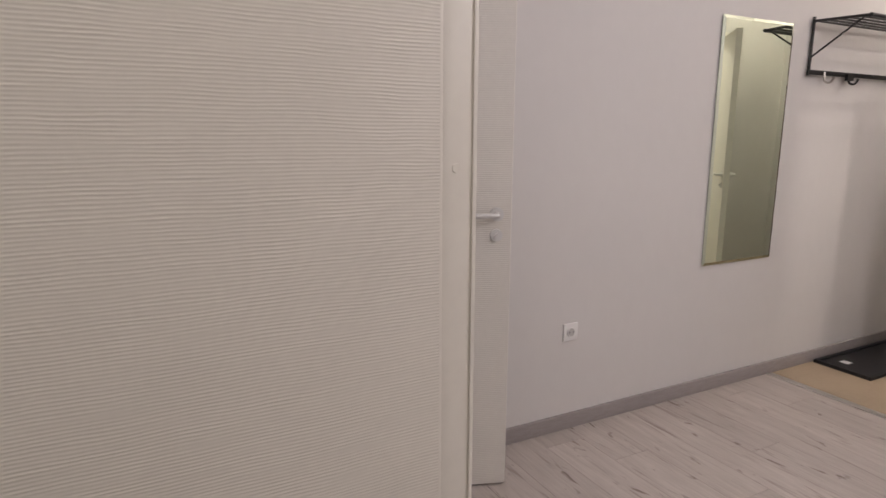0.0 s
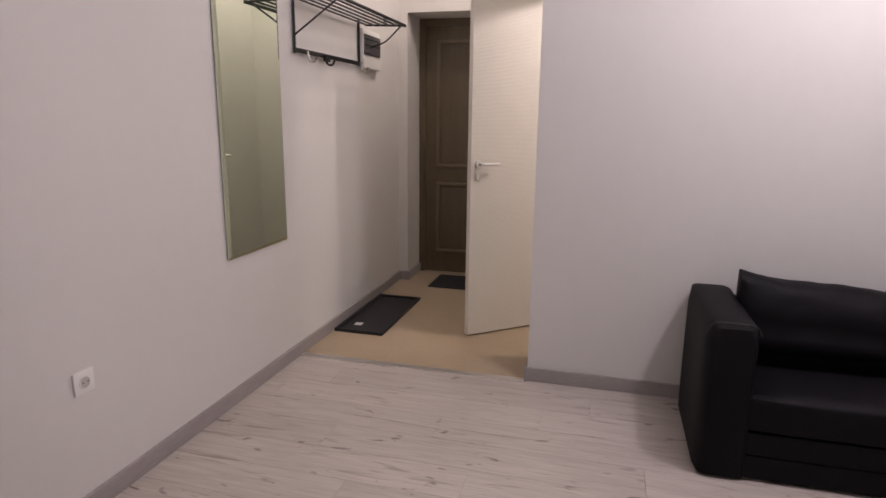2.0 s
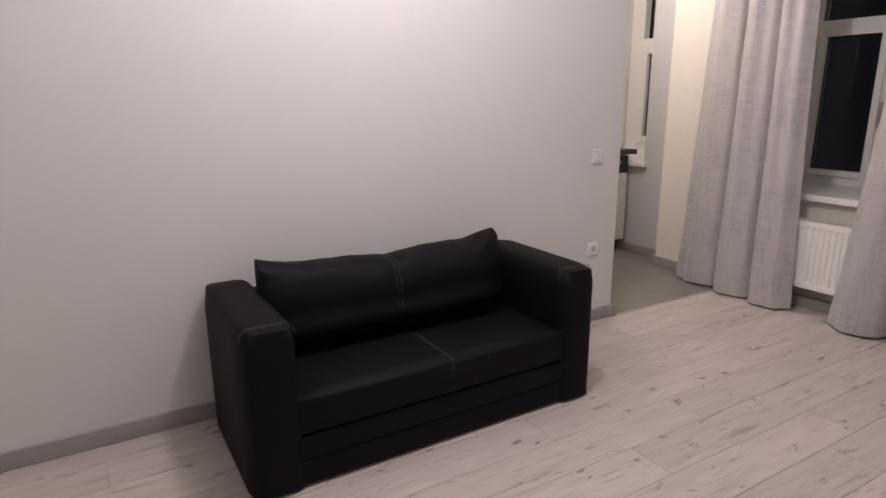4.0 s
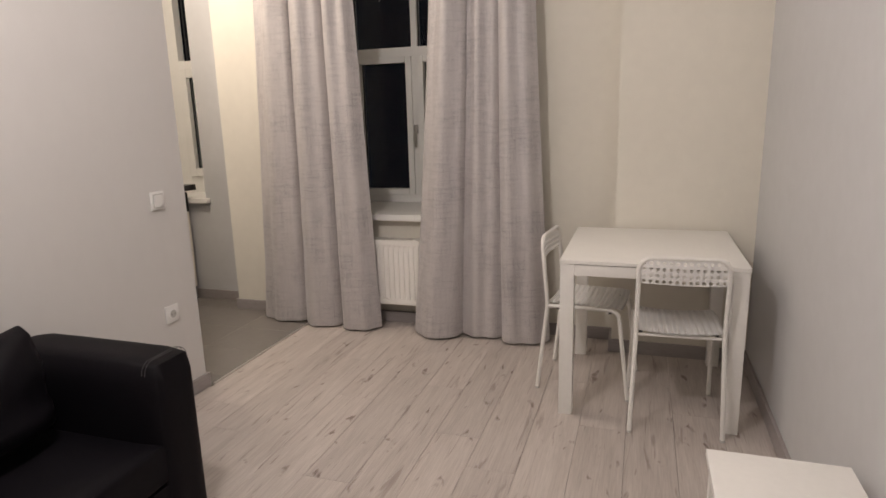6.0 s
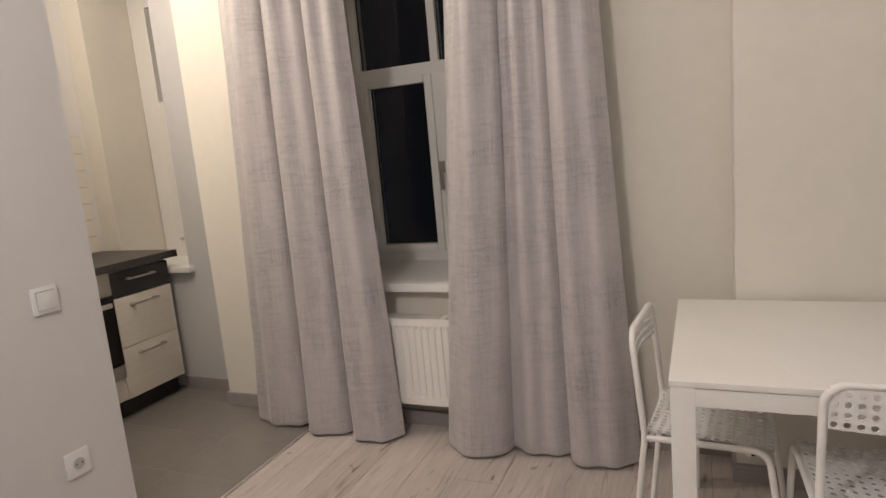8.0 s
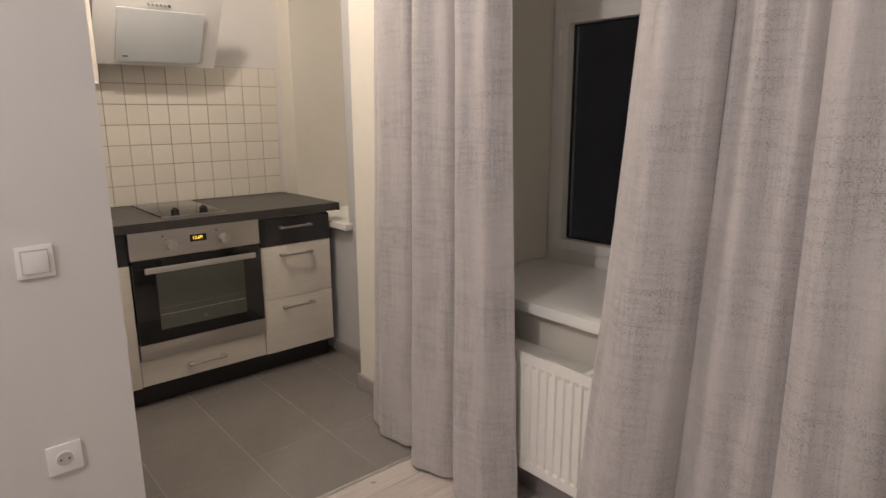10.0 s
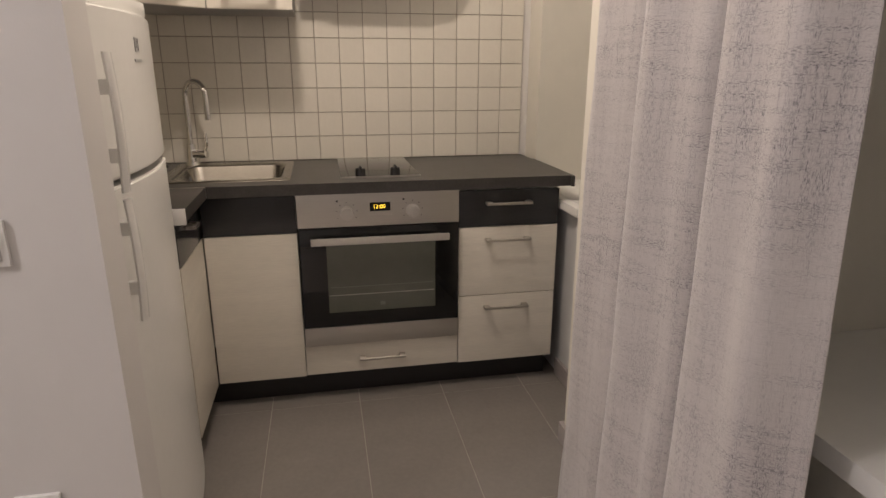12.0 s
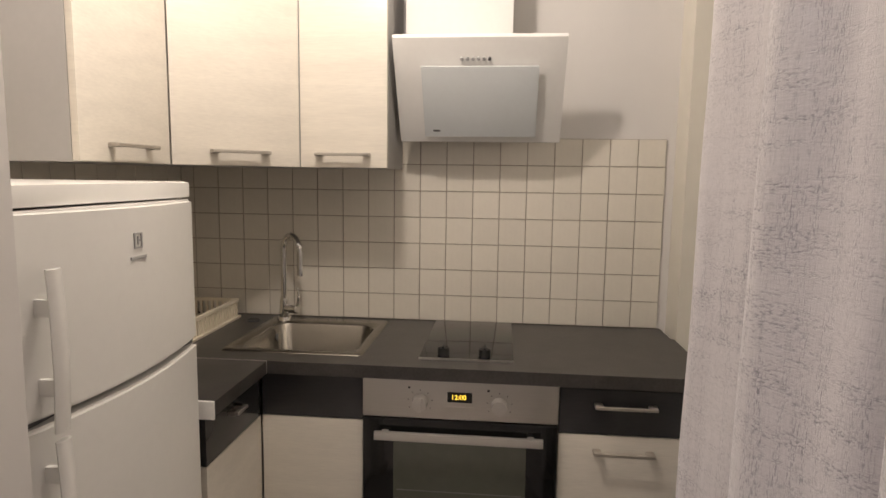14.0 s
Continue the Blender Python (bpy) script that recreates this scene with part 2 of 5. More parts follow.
OVEN_WINDOW = material("dim_oven_window", (0.100, 0.104, 0.082), 0.08, vary=0.10, scale=3)
RACK_WIRE = material("dim_rack_wire", (0.16, 0.16, 0.14), 0.4, metal=0.5)
HOB_GLASS = material("black_ceramic_glass", (0.008, 0.008, 0.008), 0.05, vary=0.0)
DISPLAY = glow("orange_clock_digits", (1.0, 0.60, 0.05), 2.8)
HOOD_WHITE = material("white_hood_enamel", (0.80, 0.79, 0.77), 0.25, vary=0.02)
HOOD_GLASS = material("pale_blue_hood_glass", (0.62, 0.65, 0.665), 0.22, vary=0.02)
FRIDGE = material("white_fridge_enamel", (0.80, 0.79, 0.76), 0.26, vary=0.02)
BADGE = material("pale_grey_badge", (0.36, 0.36, 0.36), 0.3)
GREY_PLASTIC = material("grey_plastic", (0.09, 0.09, 0.095), 0.3)
RACK_CREAM = material("cream_rack_plastic", (0.76, 0.69, 0.56), 0.4, vary=0.03)
RUBBER = material("black_rubber", (0.013, 0.013, 0.015), 0.55, vary=0.2, bump=0.3, bump_scale=150)
MAT_FIBRE = material("dark_mat_fibre", (0.014, 0.014, 0.017), 0.95, vary=0.3, scale=40, bump=0.8, bump_scale=500)
ALU = material("aluminium_strip", (0.62, 0.60, 0.57), 0.35, metal=0.8, vary=0.04)

# ---------------- mesh helpers ----------------


def box(bm, x0, y0, z0, x1, y1, z1, m=None):
    v = [bm.verts.new((x, y, z)) for z in (min(z0, z1), max(z0, z1)) for y in (min(y0, y1), max(y0, y1)) for x in (min(x0, x1), max(x0, x1))]
    if m is not None:
        for p in v:
            p.co = m @ p.co
    for f in ((0, 2, 3, 1), (4, 5, 7, 6), (0, 1, 5, 4), (2, 6, 7, 3), (0, 4, 6, 2), (1, 3, 7, 5)):
        bm.faces.new([v[i] for i in f])
    return v


def cylinder(bm, a, b, r0, r1=None, seg=16, caps=True):
    a, b = Vector(a), Vector(b)
    r1 = r0 if r1 is None else r1
    q = (b - a).to_track_quat("Z", "Y").to_matrix()
    rings = []
    for c, r in ((a, r0), (b, r1)):
        rings.append([bm.verts.new(c + q @ Vector((r * math.cos(2 * math.pi * k / seg), r * math.sin(2 * math.pi * k / seg), 0))) for k in range(seg)])
    for k in range(seg):
        bm.faces.new((rings[0][k], rings[0][(k + 1) % seg], rings[1][(k + 1) % seg], rings[1][k]))
    if caps:
        bm.faces.new(rings[0][::-1])
        bm.faces.new(rings[1])


def tube(bm, pts, r, seg=10, closed=False):
    """A round bar bent along the points."""
    pts = [Vector(p) for p in pts]
    n = len(pts)
    rings, up = [], Vector((0.31, 0.17, 0.93)).normalized()
    for k, p in enumerate(pts):
        d = (pts[(k + 1) % n] - pts[k - 1]) if closed else (pts[min(k + 1, n - 1)] - pts[max(k - 1, 0)])
        d.normalize()
        s = d.cross(up).normalized()
        u = s.cross(d)
        rings.append([bm.verts.new(p + s * (r * math.cos(2 * math.pi * j / seg)) + u * (r * math.sin(2 * math.pi * j / seg))) for j in range(seg)])
    for k in range(n if closed else n - 1):
        a, b = rings[k], rings[(k + 1) % n]
        for j in range(seg):
            bm.faces.new((a[j], a[(j + 1) % seg], b[(j + 1) % seg], b[j]))
    if not closed:
        bm.faces.new(rings[0])
        bm.faces.new(rings[-1][::-1])


def rounded(pts, radius, steps=5):
    """The corners of a polyline turned into arcs."""
    pts = [Vector(p) for p in pts]
    out = [pts[0]]
    for a, b, c in zip(pts, pts[1:], pts[2:]):
        r = min(radius, (a - b).length * 0.49, (c - b).length * 0.49)
        p, q = b + (a - b).normalized() * r, b + (c - b).normalized() * r
        for k in range(steps + 1):
            t = k / steps
            out.append((1 - t) ** 2 * p + 2 * t * (1 - t) * b + t * t * q)
    out.append(pts[-1])
    return out


def soften(bm, width, seg=2):
    bmesh.ops.bevel(bm, geom=list(bm.edges), offset=width, segments=seg, profile=0.7, affect="EDGES", clamp_overlap=True)


def finish(bm, name, mat, smooth=35):
    bmesh.ops.recalc_face_normals(bm, faces=bm.faces)
    me = bpy.data.meshes.new(name)
    bm.to_mesh(me)
    bm.free()
    me.materials.append(mat)
    if smooth:
        me.polygons.foreach_set("use_smooth", [True] * len(me.polygons))
        me.set_sharp_from_angle(angle=radians(smooth))
    return me


def part(name, bm, mat, parent, label="", smooth=35):
    ob = new(name, finish(bm, name, mat, smooth))
    ob.parent = parent
    if label:
        tagged(ob, label)
    return ob


def thing(name, label, category, group="", kind="", at=(0, 0, 0)):
    ob = new(name)
    ob.location = at
    ob.empty_display_size = 0.05
    return tagged(ob, label, category, group, kind)


def solid(name, boxes, mat, label, category, kind="structure", bevel=0.0):
    bm = bmesh.new()
    for b in boxes:
        box(bm, *b)
    if bevel:
        soften(bm, bevel)
    return tagged(new(name, finish(bm, name, mat, 35 if bevel else 0)), label, category, kind=kind)


def block(name, b, mat, parent, bevel=0.002, label=""):
    bm = bmesh.new()
    box(bm, *b)
    if bevel:
        soften(bm, bevel)
    return part(name, bm, mat, parent, label)


# ---------------- rooms ----------------
X_RIGHT, X_SOFA, X_TILE = 2.30, 4.912, 6.57
Y_MIRROR, Y_WINDOW, Y_NICHE = 4.0, -1.485, -1.65
TOP = 3.0

solid("subfloor", [(-0.3, -2.4, -0.12, 7.3, 4.3, -0.012)], SUBFLOOR, "dark underlay beneath the boards and tiles", "floor")
solid("hall_floor", [(4.915, 2.60, -0.012, 7.05, 4.0, 0.0)], HALL_VINYL, "plain beige vinyl floor of the entrance hall", "floor")
solid("bathroom_floor", [(5.0, 0.35, -0.012, 6.57, 2.60, -0.001)], HALL_VINYL, "plain beige floor behind the inner door", "floor")
solid("ceiling", [(-0.3, -2.4, TOP, 7.3, 4.3, TOP + 0.1)], CEILING, "plain white ceiling over all the rooms", "ceiling")

solid("wall_north", [(-0.2, 4.0, 0, 2.36, 4.12, TOP), (2.98, 4.0, 0, 7.05, 4.12, TOP), (2.36, 4.0, 2.03, 2.98, 4.12, TOP), (2.2, 4.12, 0, 3.1, 4.2, TOP)], WHITE_WALL,
      "white papered wall with mirror and coat rack", "wall")
solid("wall_west", [(2.20, -1.485, 0, 2.30, 2.02, TOP), (2.20, 2.93, 0, 2.30, 4.0, TOP), (2.20, 2.02, 2.07, 2.30, 2.93, TOP)], GREY_WALL,
      "pale grey painted wall beside the dining table", "wall")
solid("wall_sofa", [(4.912, -0.330, 0, 5.020, 0.27, TOP), (4.912, 0.27, 0, 5.0, 2.71, TOP)], WHITE_WALL, "white papered partition wall behind the sofa", "wall")
solid("wall_hall_south", [(5.0, 2.60, 0, 5.22, 2.71, TOP), (5.90, 2.60, 0, 7.05, 2.71, TOP), (5.22, 2.60, 2.06, 5.90, 2.71, TOP)], WHITE_WALL,
      "white hall wall with the inner doorway", "wall")
solid("wall_hall_end", [(6.62, 3.925, 0, 7.05, 4.0, TOP), (6.62, 2.71, 0, 7.05, 3.0, TOP), (6.62, 3.0, 2.10, 7.05, 3.925, TOP), (7.05, 2.6, 0, 7.15, 4.12, TOP)], WHITE_WALL,
      "white end wall of the hall with the deep door recess", "wall")
solid("wall_kitchen_back", [(6.57, -2.15, 0, 6.69, 2.60, TOP)], WHITE_WALL, "white kitchen wall above the tiles", "wall")
solid("wall_kitchen_side", [(5.0, 0.27, 0, 6.57, 0.35, TOP)], WHITE_WALL, "white kitchen side wall behind the fridge", "wall")
solid("wall_window", [(2.20, -2.15, 0, 3.86, -1.485, TOP), (4.83, -2.15, 0, 5.555, -1.485, TOP), (3.86, -2.15, 0, 4.83, -1.50, 0.675), (3.86, -2.15, 2.50, 4.83, -1.485, TOP)], CREAM_WALL,
      "cream painted outer wall with a deep window niche", "wall")
solid("wall_chimney_breast", [(2.30, -1.485, 0, 2.98, -1.30, TOP)], CREAM_WALL, "cream painted shallow projection of the outer wall", "wall")
solid("wall_kitchen_window", [(5.555, -2.15, 0, 5.88, Y_NICHE, TOP), (5.88, -2.15, 0, 6.42, Y_NICHE, 0.73), (5.88, -2.15, 2.50, 6.42, Y_NICHE, TOP)], GREY_WALL,
      "pale grey kitchen outer wall with a narrow window niche", "wall")
solid("wall_kitchen_niche", [(6.42, -2.15, 0, 6.57, Y_NICHE, TOP)], CREAM_WALL, "cream reveal beside the kitchen window", "wall")
solid("wall_back_room", [(-0.2, 0.3, 0, -0.1, 4.0, TOP), (-0.1, 0.3, 0, 2.20, 0.4, TOP)], CREAM_WALL, "plain walls of the room behind", "wall")
solid("back_room_floor", [(-0.1, 0.4, -0.012, 2.20, 4.0, -0.001)], BASE, "plain floor of the room behind", "floor")

# skirtings, butted end to end
H, D = 0.072, 0.015
solid("baseboard_north", [(2.985, 4.0 - D, 0, 6.62, 4.0, H)], BASE, "grey oak skirting along the mirror wall", "baseboard", bevel=0.003)
solid("baseboard_sofa", [(4.912 - D, -0.330, 0, 4.912, 2.71, H), (4.912 - D, 2.71, 0, 5.20, 2.71 + D, H), (4.912 - D, -0.330 - D, 0, 5.020, -0.330, H)], BASE,
      "grey oak skirting round the sofa wall", "baseboard", bevel=0.003)
solid("baseboard_window", [(2.98 + D, -1.485, 0, 5.555 + D, -1.485 + D, H), (5.555, Y_NICHE + D, 0, 5.555 + D, -1.485, H)], BASE, "grey oak skirting under the window", "baseboard", bevel=0.003)
solid("baseboard_projection", [(2.30 + D, -1.30, 0, 2.98 + D, -1.30 + D, H), (2.98, -1.485, 0, 2.98 + D, -1.30, H)], BASE, "grey oak skirting of the wall projection", "baseboard", bevel=0.003)
solid("baseboard_kitchen", [(5.555 + D, Y_NICHE, 0, 6.04, Y_NICHE + D, H)], BASE, "grey oak skirting beside the kitchen units", "baseboard", bevel=0.003)
solid("baseboard_west", [(2.30, -1.30, 0, 2.30 + D, 2.0, H)], BASE, "grey oak skirting behind the dining table", "baseboard", bevel=0.003)
solid("baseboard_hall_end", [(6.62 - D, 3.925 - D, 0, 6.62, 4.0 - D, H), (6.62, 3.925 - D, 0, 6.93, 3.925, H), (6.62 - D, 2.71, 0, 6.62, 3.0, H)], BASE, "grey oak skirting at the end of the hall", "baseboard", bevel=0.003)
solid("trim_threshold", [(4.872, 2.71 + D, -0.004, 4.918, 4.0 - D, 0.005)], ALU, "pale metal threshold strip between boards and vinyl", "threshold strip", bevel=0.002)
solid("trim_kitchen_edge", [(4.89, -1.47, -0.006, 4.905, -0.367, 0.003)], ALU, "thin metal edge between boards and kitchen tiles", "threshold strip", bevel=0.001)


# ---------------- windows ----------------
def window(name, x0, x1, z0, z1, mullion, transom, label, f=0.042, s=0.042, upper=0.0):
    """A white plastic window at the outer end of a niche: fixed frame, lower sashes, upper lights."""
    y0, y1 = -2.06, -1.99
    w = thing(name, label, "window", kind="structure")
    bm = bmesh.new()
    box(bm, x0, y0, z0 - 0.03, x0 + f, y1, z1)
    box(bm, x1 - f, y0, z0 - 0.03, x1, y1, z1)
    box(bm, x0 + f, y0, z0 - 0.03, x1 - f, y1, z0 + f)
    box(bm, x0 + f, y0, z1 - f, x1 - f, y1, z1)
    box(bm, x0 + f, y0, transom - 0.03, x1 - f, y1, transom + 0.03)
    cols = [(x0 + f, x1 - f)]
    if mullion:
        box(bm, mullion - 0.022, y0, z0 + f, mullion + 0.022, y1, transom - 0.03)
        box(bm, mullion - 0.022, y0, transom + 0.03, mullion + 0.022, y1, z1 - f)
        cols = [(x0 + f, mullion - 0.022), (mullion + 0.022, x1 - f)]
    soften(bm, 0.002, 1)
    part("window_frame", bm, UPVC, w)
    for a, b in cols:
        zb, zt = z0 + f, transom - 0.03
        bm = bmesh.new()
        for q in ((a, zb, a + s, zt), (b - s, zb, b, zt), (a + s, zb, b - s, zb + s), (a + s, zt - s, b - s, zt)):
            box(bm, q[0] + 0.001, y0 + 0.01, q[1] + 0.001, q[2] - 0.001, y1 + 0.016, q[3] - 0.001)
        soften(bm, 0.003, 2)
        sash = part("sash", bm, UPVC, w)
        for nm, zz, zz2, ins in (("pane", zb + s, zt - s, s), ("pane", transom + 0.03, z1 - f, upper)):
            bm = bmesh.new()
            box(bm, a + ins, -2.03, zz, b - ins, -2.024, zz2)
            part(nm, bm, GLASS, w, smooth=0)
            bm = bmesh.new()
            g = 0.005
            for q in ((a + ins, zz, a + ins + g, zz2), (b - ins - g, zz, b - ins, zz2), (a + ins + g, zz, b - ins - g, zz + g), (a + ins + g, zz2 - g, b - ins - g, zz2)):
                box(bm, q[0], -2.023, q[1], q[2], -2.012, q[3])
            part("gasket", bm, GASKET, w, smooth=0)
    if not mullion:
        return w
    for z in (z0 + 0.13, transom - 0.14):
        bm = bmesh.new()
        cylinder(bm, (x1 - f - 0.004, y1 + 0.018, z - 0.045), (x1 - f - 0.004, y1 + 0.018, z + 0.045), 0.008, seg=12)
        part("hinge", bm, UPVC, w, "white hinge cover")
    bm = bmesh.new()
    hx = mullion
    box(bm, hx - 0.012, y1 + 0.001, 1.19, hx + 0.012, y1 + 0.022, 1.25)
    box(bm, hx - 0.008, y1 + 0.022, 1.10, hx + 0.008, y1 + 0.036, 1.24)
    soften(bm, 0.003, 2)
    part("window_handle", bm, HANDLE, w, "grey metal window handle")
    return w


window("window_1", 3.863, 4.827, 0.725, 2.48, 4.345, 1.735, "white plastic two-sash window against a black night")
window("window_2", 5.885, 6.415, 0.745, 2.48, None, 1.735, "narrow white plastic kitchen window against a black night", 0.14, 0.065, 0.06)
bm = bmesh.new()
sill_plan = [(3.861, -1.985), (4.829, -1.985), (4.829, -1.499), (4.87, -1.499), (4.87, -1.432), (3.82, -1.432), (3.82, -1.499), (3.861, -1.499)]
sill_low, sill_high = [bm.verts.new((*q, 0.676)) for q in sill_plan], [bm.verts.new((*q, 0.714)) for q in sill_plan]
bm.faces.new(sill_low[::-1])
bm.faces.new(sill_high)
for k in range(8):
    bm.faces.new((sill_low[k], sill_low[(k + 1) % 8], sill_high[(k + 1) % 8], sill_high[k]))
soften(bm, 0.004)
tagged(new("window_sill_1", finish(bm, "window_sill_1", UPVC)), "thick white window sill above the radiator", "window sill", kind="structure")
solid("window_sill_2", [(5.881, -1.985, 0.731, 6.419, Y_NICHE, 0.765), (5.84, Y_NICHE + 0.001, 0.731, 6.419, Y_NICHE + 0.045, 0.765)], UPVC, "white kitchen window sill beside the worktop", "window sill", bevel=0.004)


# ---------------- doors ----------------
def lever(parent, x, y, z, way, out, lock=True):
    """A lever handle with round rose on a leaf that lies along local x; out is the side, way where the lever points."""
    bm = bmesh.new()
    cylinder(bm, (x, y, z), (x, y + out * 0.008, z), 0.025, seg=20)
    cylinder(bm, (x, y + out * 0.008, z), (x, y + out * 0.045, z), 0.009)
    tube(bm, rounded([(x, y + out * 0.043, z), (x + way * 0.03, y + out * 0.046, z), (x + way * 0.115, y + out * 0.042, z)], 0.02), 0.009)
    if lock:
        cylinder(bm, (x, y, z - 0.075), (x, y + out * 0.007, z - 0.075), 0.022, seg=20)
        cylinder(bm, (x, y + out * 0.007, z - 0.075), (x, y + out * 0.016, z - 0.075), 0.008)
    part("door_handle", bm, SATIN, parent, "satin lever handle with round rose")


def leaf(name, hinge, angle, width, height, mat, label, handle_sides=(1, -1)):
    """A door leaf from its hinge along local x."""
    d = thing(name, label, "door", kind="structure")
    d.matrix_world = pose(hinge[0], hinge[1], 0.008, 0, 0, angle)
    bm = bmesh.new()
    box(bm, 0, -0.02, 0, width, 0.02, height)
    soften(bm, 0.002, 1)
    part("leaf", bm, mat, d)
    for s in handle_sides:
        lever(d, width - 0.055, 0.02 * s, 1.05, -1, s)
    for z in (0.25, height - 0.25):
        bm = bmesh.new()
        cylinder(bm, (-0.004, 0.024, z - 0.04), (-0.004, 0.024, z + 0.04), 0.006)
        part("hinge", bm, HANDLE, d)
    return d


# the ribbed leaf that stands open beside the way in, with pressed ribs as relief
door_1 = thing("door_1", "open white door with a pressed wavy ribbed skin", "door", kind="structure")
nx, nz, W1, H1 = 90, 1560, 0.80, 2.03
verts, faces = [], []
for k in range(nz + 1):
    z = H1 * k / nz
    for j in range(nx + 1):
        u = W1 * j / nx
        ph = 5.0 * noise.noise((u * 4.0, z * 5.0, 0.3)) + 1.9 * noise.noise((u * 11.0, z * 26.0, 4.1)) + 0.9 * noise.noise((u * 38.0, z * 60.0, 8.2))
        amp = 0.00036 * (0.8 + 0.9 * noise.noise((u * 9, z * 70, 9.0)))
        verts.append((-u, -0.02 - amp * math.sin(2 * math.pi * z / 0.0059 + ph), z))
for k in range(nz):
    for j in range(nx):
        a = k * (nx + 1) + j
        faces.append((a, a + nx + 1, a + nx + 2, a + 1))
me = bpy.data.meshes.new("skin")
me.from_pydata(verts, [], faces)
me.materials.append(DOOR_PLAIN)
me.polygons.foreach_set("use_smooth", [True] * len(me.polygons))
skin = new("skin", me)
skin.parent = door_1
tagged(skin, "cream skin with fine wavy ribs")
block("leaf", (-W1, -0.0165, 0, 0, 0.02, H1), DOOR_PLAIN, door_1)
door_1.matrix_world = pose(2.194, 2.872, 0.008)

solid("door_1_frame", [(2.200, 2.893, 0, 2.288, 2.93, 2.07), (2.200, 2.885, 0, 2.217, 2.893, 2.07), (2.280, 2.889, 0, 2.288, 2.893, 2.07), (2.205, 2.02, 0, 2.302, 2.057, 2.07), (2.205, 2.057, 2.033, 2.302, 2.893, 2.07),
                       (2.302, 1.985, 0, 2.316, 2.057, 2.10), (2.302, 2.057, 2.033, 2.316, 2.893, 2.10)], DOOR_FRAME,
      "cream painted door frame of the way in", "door frame", bevel=0.003)
caps = thing("frame_screw_cap", "small round white cover cap on the door frame", "cover cap")
for z in (0.50, 1.281):
    bm = bmesh.new()
    cylinder(bm, (2.248, 2.893, z), (2.248, 2.8915, z), 0.0085, 0.008)
    part("cap", bm, DOOR_FRAME, caps)

leaf("door_2", (2.365, 3.968), -20.0, 0.62, 2.02, DOOR_RIB, "white ribbed inner door standing ajar with lever handle", (-1,))
leaf("door_3", (5.885, 2.675), 131.0, 0.645, 2.03, DOOR_RIB, "cream white ribbed door standing half open in the hall", (1, -1))
solid("door_3_frame", [(5.20, 2.711, 0, 5.24, 2.725, 2.10), (5.88, 2.711, 0, 5.92, 2.725, 2.10), (5.24, 2.711, 2.06, 5.88, 2.725, 2.10)], DOOR_FRAME, "cream painted frame of the inner doorway", "door frame", bevel=0.002)

door_4 = thing("door_4", "closed dark brown entrance door with moulded panels", "door", kind="structure")
block("leaf", (6.955, 3.005, 0.006, 6.998, 3.92, 2.095), BROWN_DOOR, door_4)
for z0, z1 in ((0.185, 0.785), (0.915, 1.935)):
    y0, y1 = 3.12, 3.775
    bm = bmesh.new()
    for q in ((y0, z0, y1, z0 + 0.024), (y0, z1 - 0.024, y1, z1), (y0, z0 + 0.024, y0 + 0.024, z1 - 0.024), (y1 - 0.024, z0 + 0.024, y1, z1 - 0.024)):
        box(bm, 6.936, q[0], q[1], 6.955, q[2], q[3])
    soften(bm, 0.008, 3)
    part("moulding", bm, BROWN_TRIM, door_4, "moulding with its highlight put into a lighter brown")
    bm = bmesh.new()
    box(bm, 6.949, y0 + 0.05, z0 + 0.05, 6.955, y1 - 0.05, z1 - 0.05)
    soften(bm, 0.004, 2)
    part("panel", bm, BROWN_DOOR, door_4)
solid("door_4_frame", [(6.930, 3.875, 0.002, 6.954, 3.924, 2.099), (6.930, 3.001, 0.002, 6.954, 3.05, 2.099), (6.930, 3.05, 2.045, 6.954, 3.875, 2.099)], BROWN_DOOR, "dark brown frame of the entrance door", "door frame", bevel=0.004)


# ---------------- entrance side ----------------
mirror = thing("wall_mirror", "tall frameless mirror hung on the white wall", "mirror")
bm = bmesh.new()
rings = []
for x0, z0, x1, z1, y in ((4.270, 0.687, 4.795, 1.89, 3.9932), (4.270, 0.687, 4.795, 1.89, 3.990), (4.284, 0.701, 4.781, 1.876, 3.9865)):
    rings.append([bm.verts.new((x, y, z)) for x, z in ((x0, z0), (x1, z0), (x1, z1), (x0, z1))])
for a, b in zip(rings, rings[1:]):
    for k in range(4):
        bm.faces.new((a[k], a[(k + 1) % 4], b[(k + 1) % 4], b[k]))
bm.faces.new(rings[-1])
part("glass", bm, MIRROR, mirror, "silvered glass with bevelled edge", 0)
block("backing", (4.275, 3.9935, 0.692, 4.79, 3.9995, 1.885), MIRROR_EDGE, mirror, 0.0)

rack = thing("coat_rack", "black metal wall rack with hat shelf and hooks", "coat rack")
RX0, RX1, RY = 4.952, 5.925, 3.712
for x in (RX0, RX1):
    xu = min(x, 5.812)
    bm = bmesh.new()
    tube(bm, [(xu, 3.988, 1.645), (xu, 3.988, 1.935)], 0.008)
    tube(bm, [(x, 3.988, 1.915), (x, RY, 1.905)], 0.007)
    tube(bm, rounded([(x, 3.952 if x > 5.5 else 3.985, 1.775 if x > 5.5 else 1.735), (x, (3.985 + RY) / 2, 1.80), (x, RY + 0.03, 1.90)], 0.08) if x > 5.5 else [(x, 3.985, 1.735), (x, RY + 0.03, 1.90)], 0.005)
    part("bracket", bm, BLACK_METAL, rack)
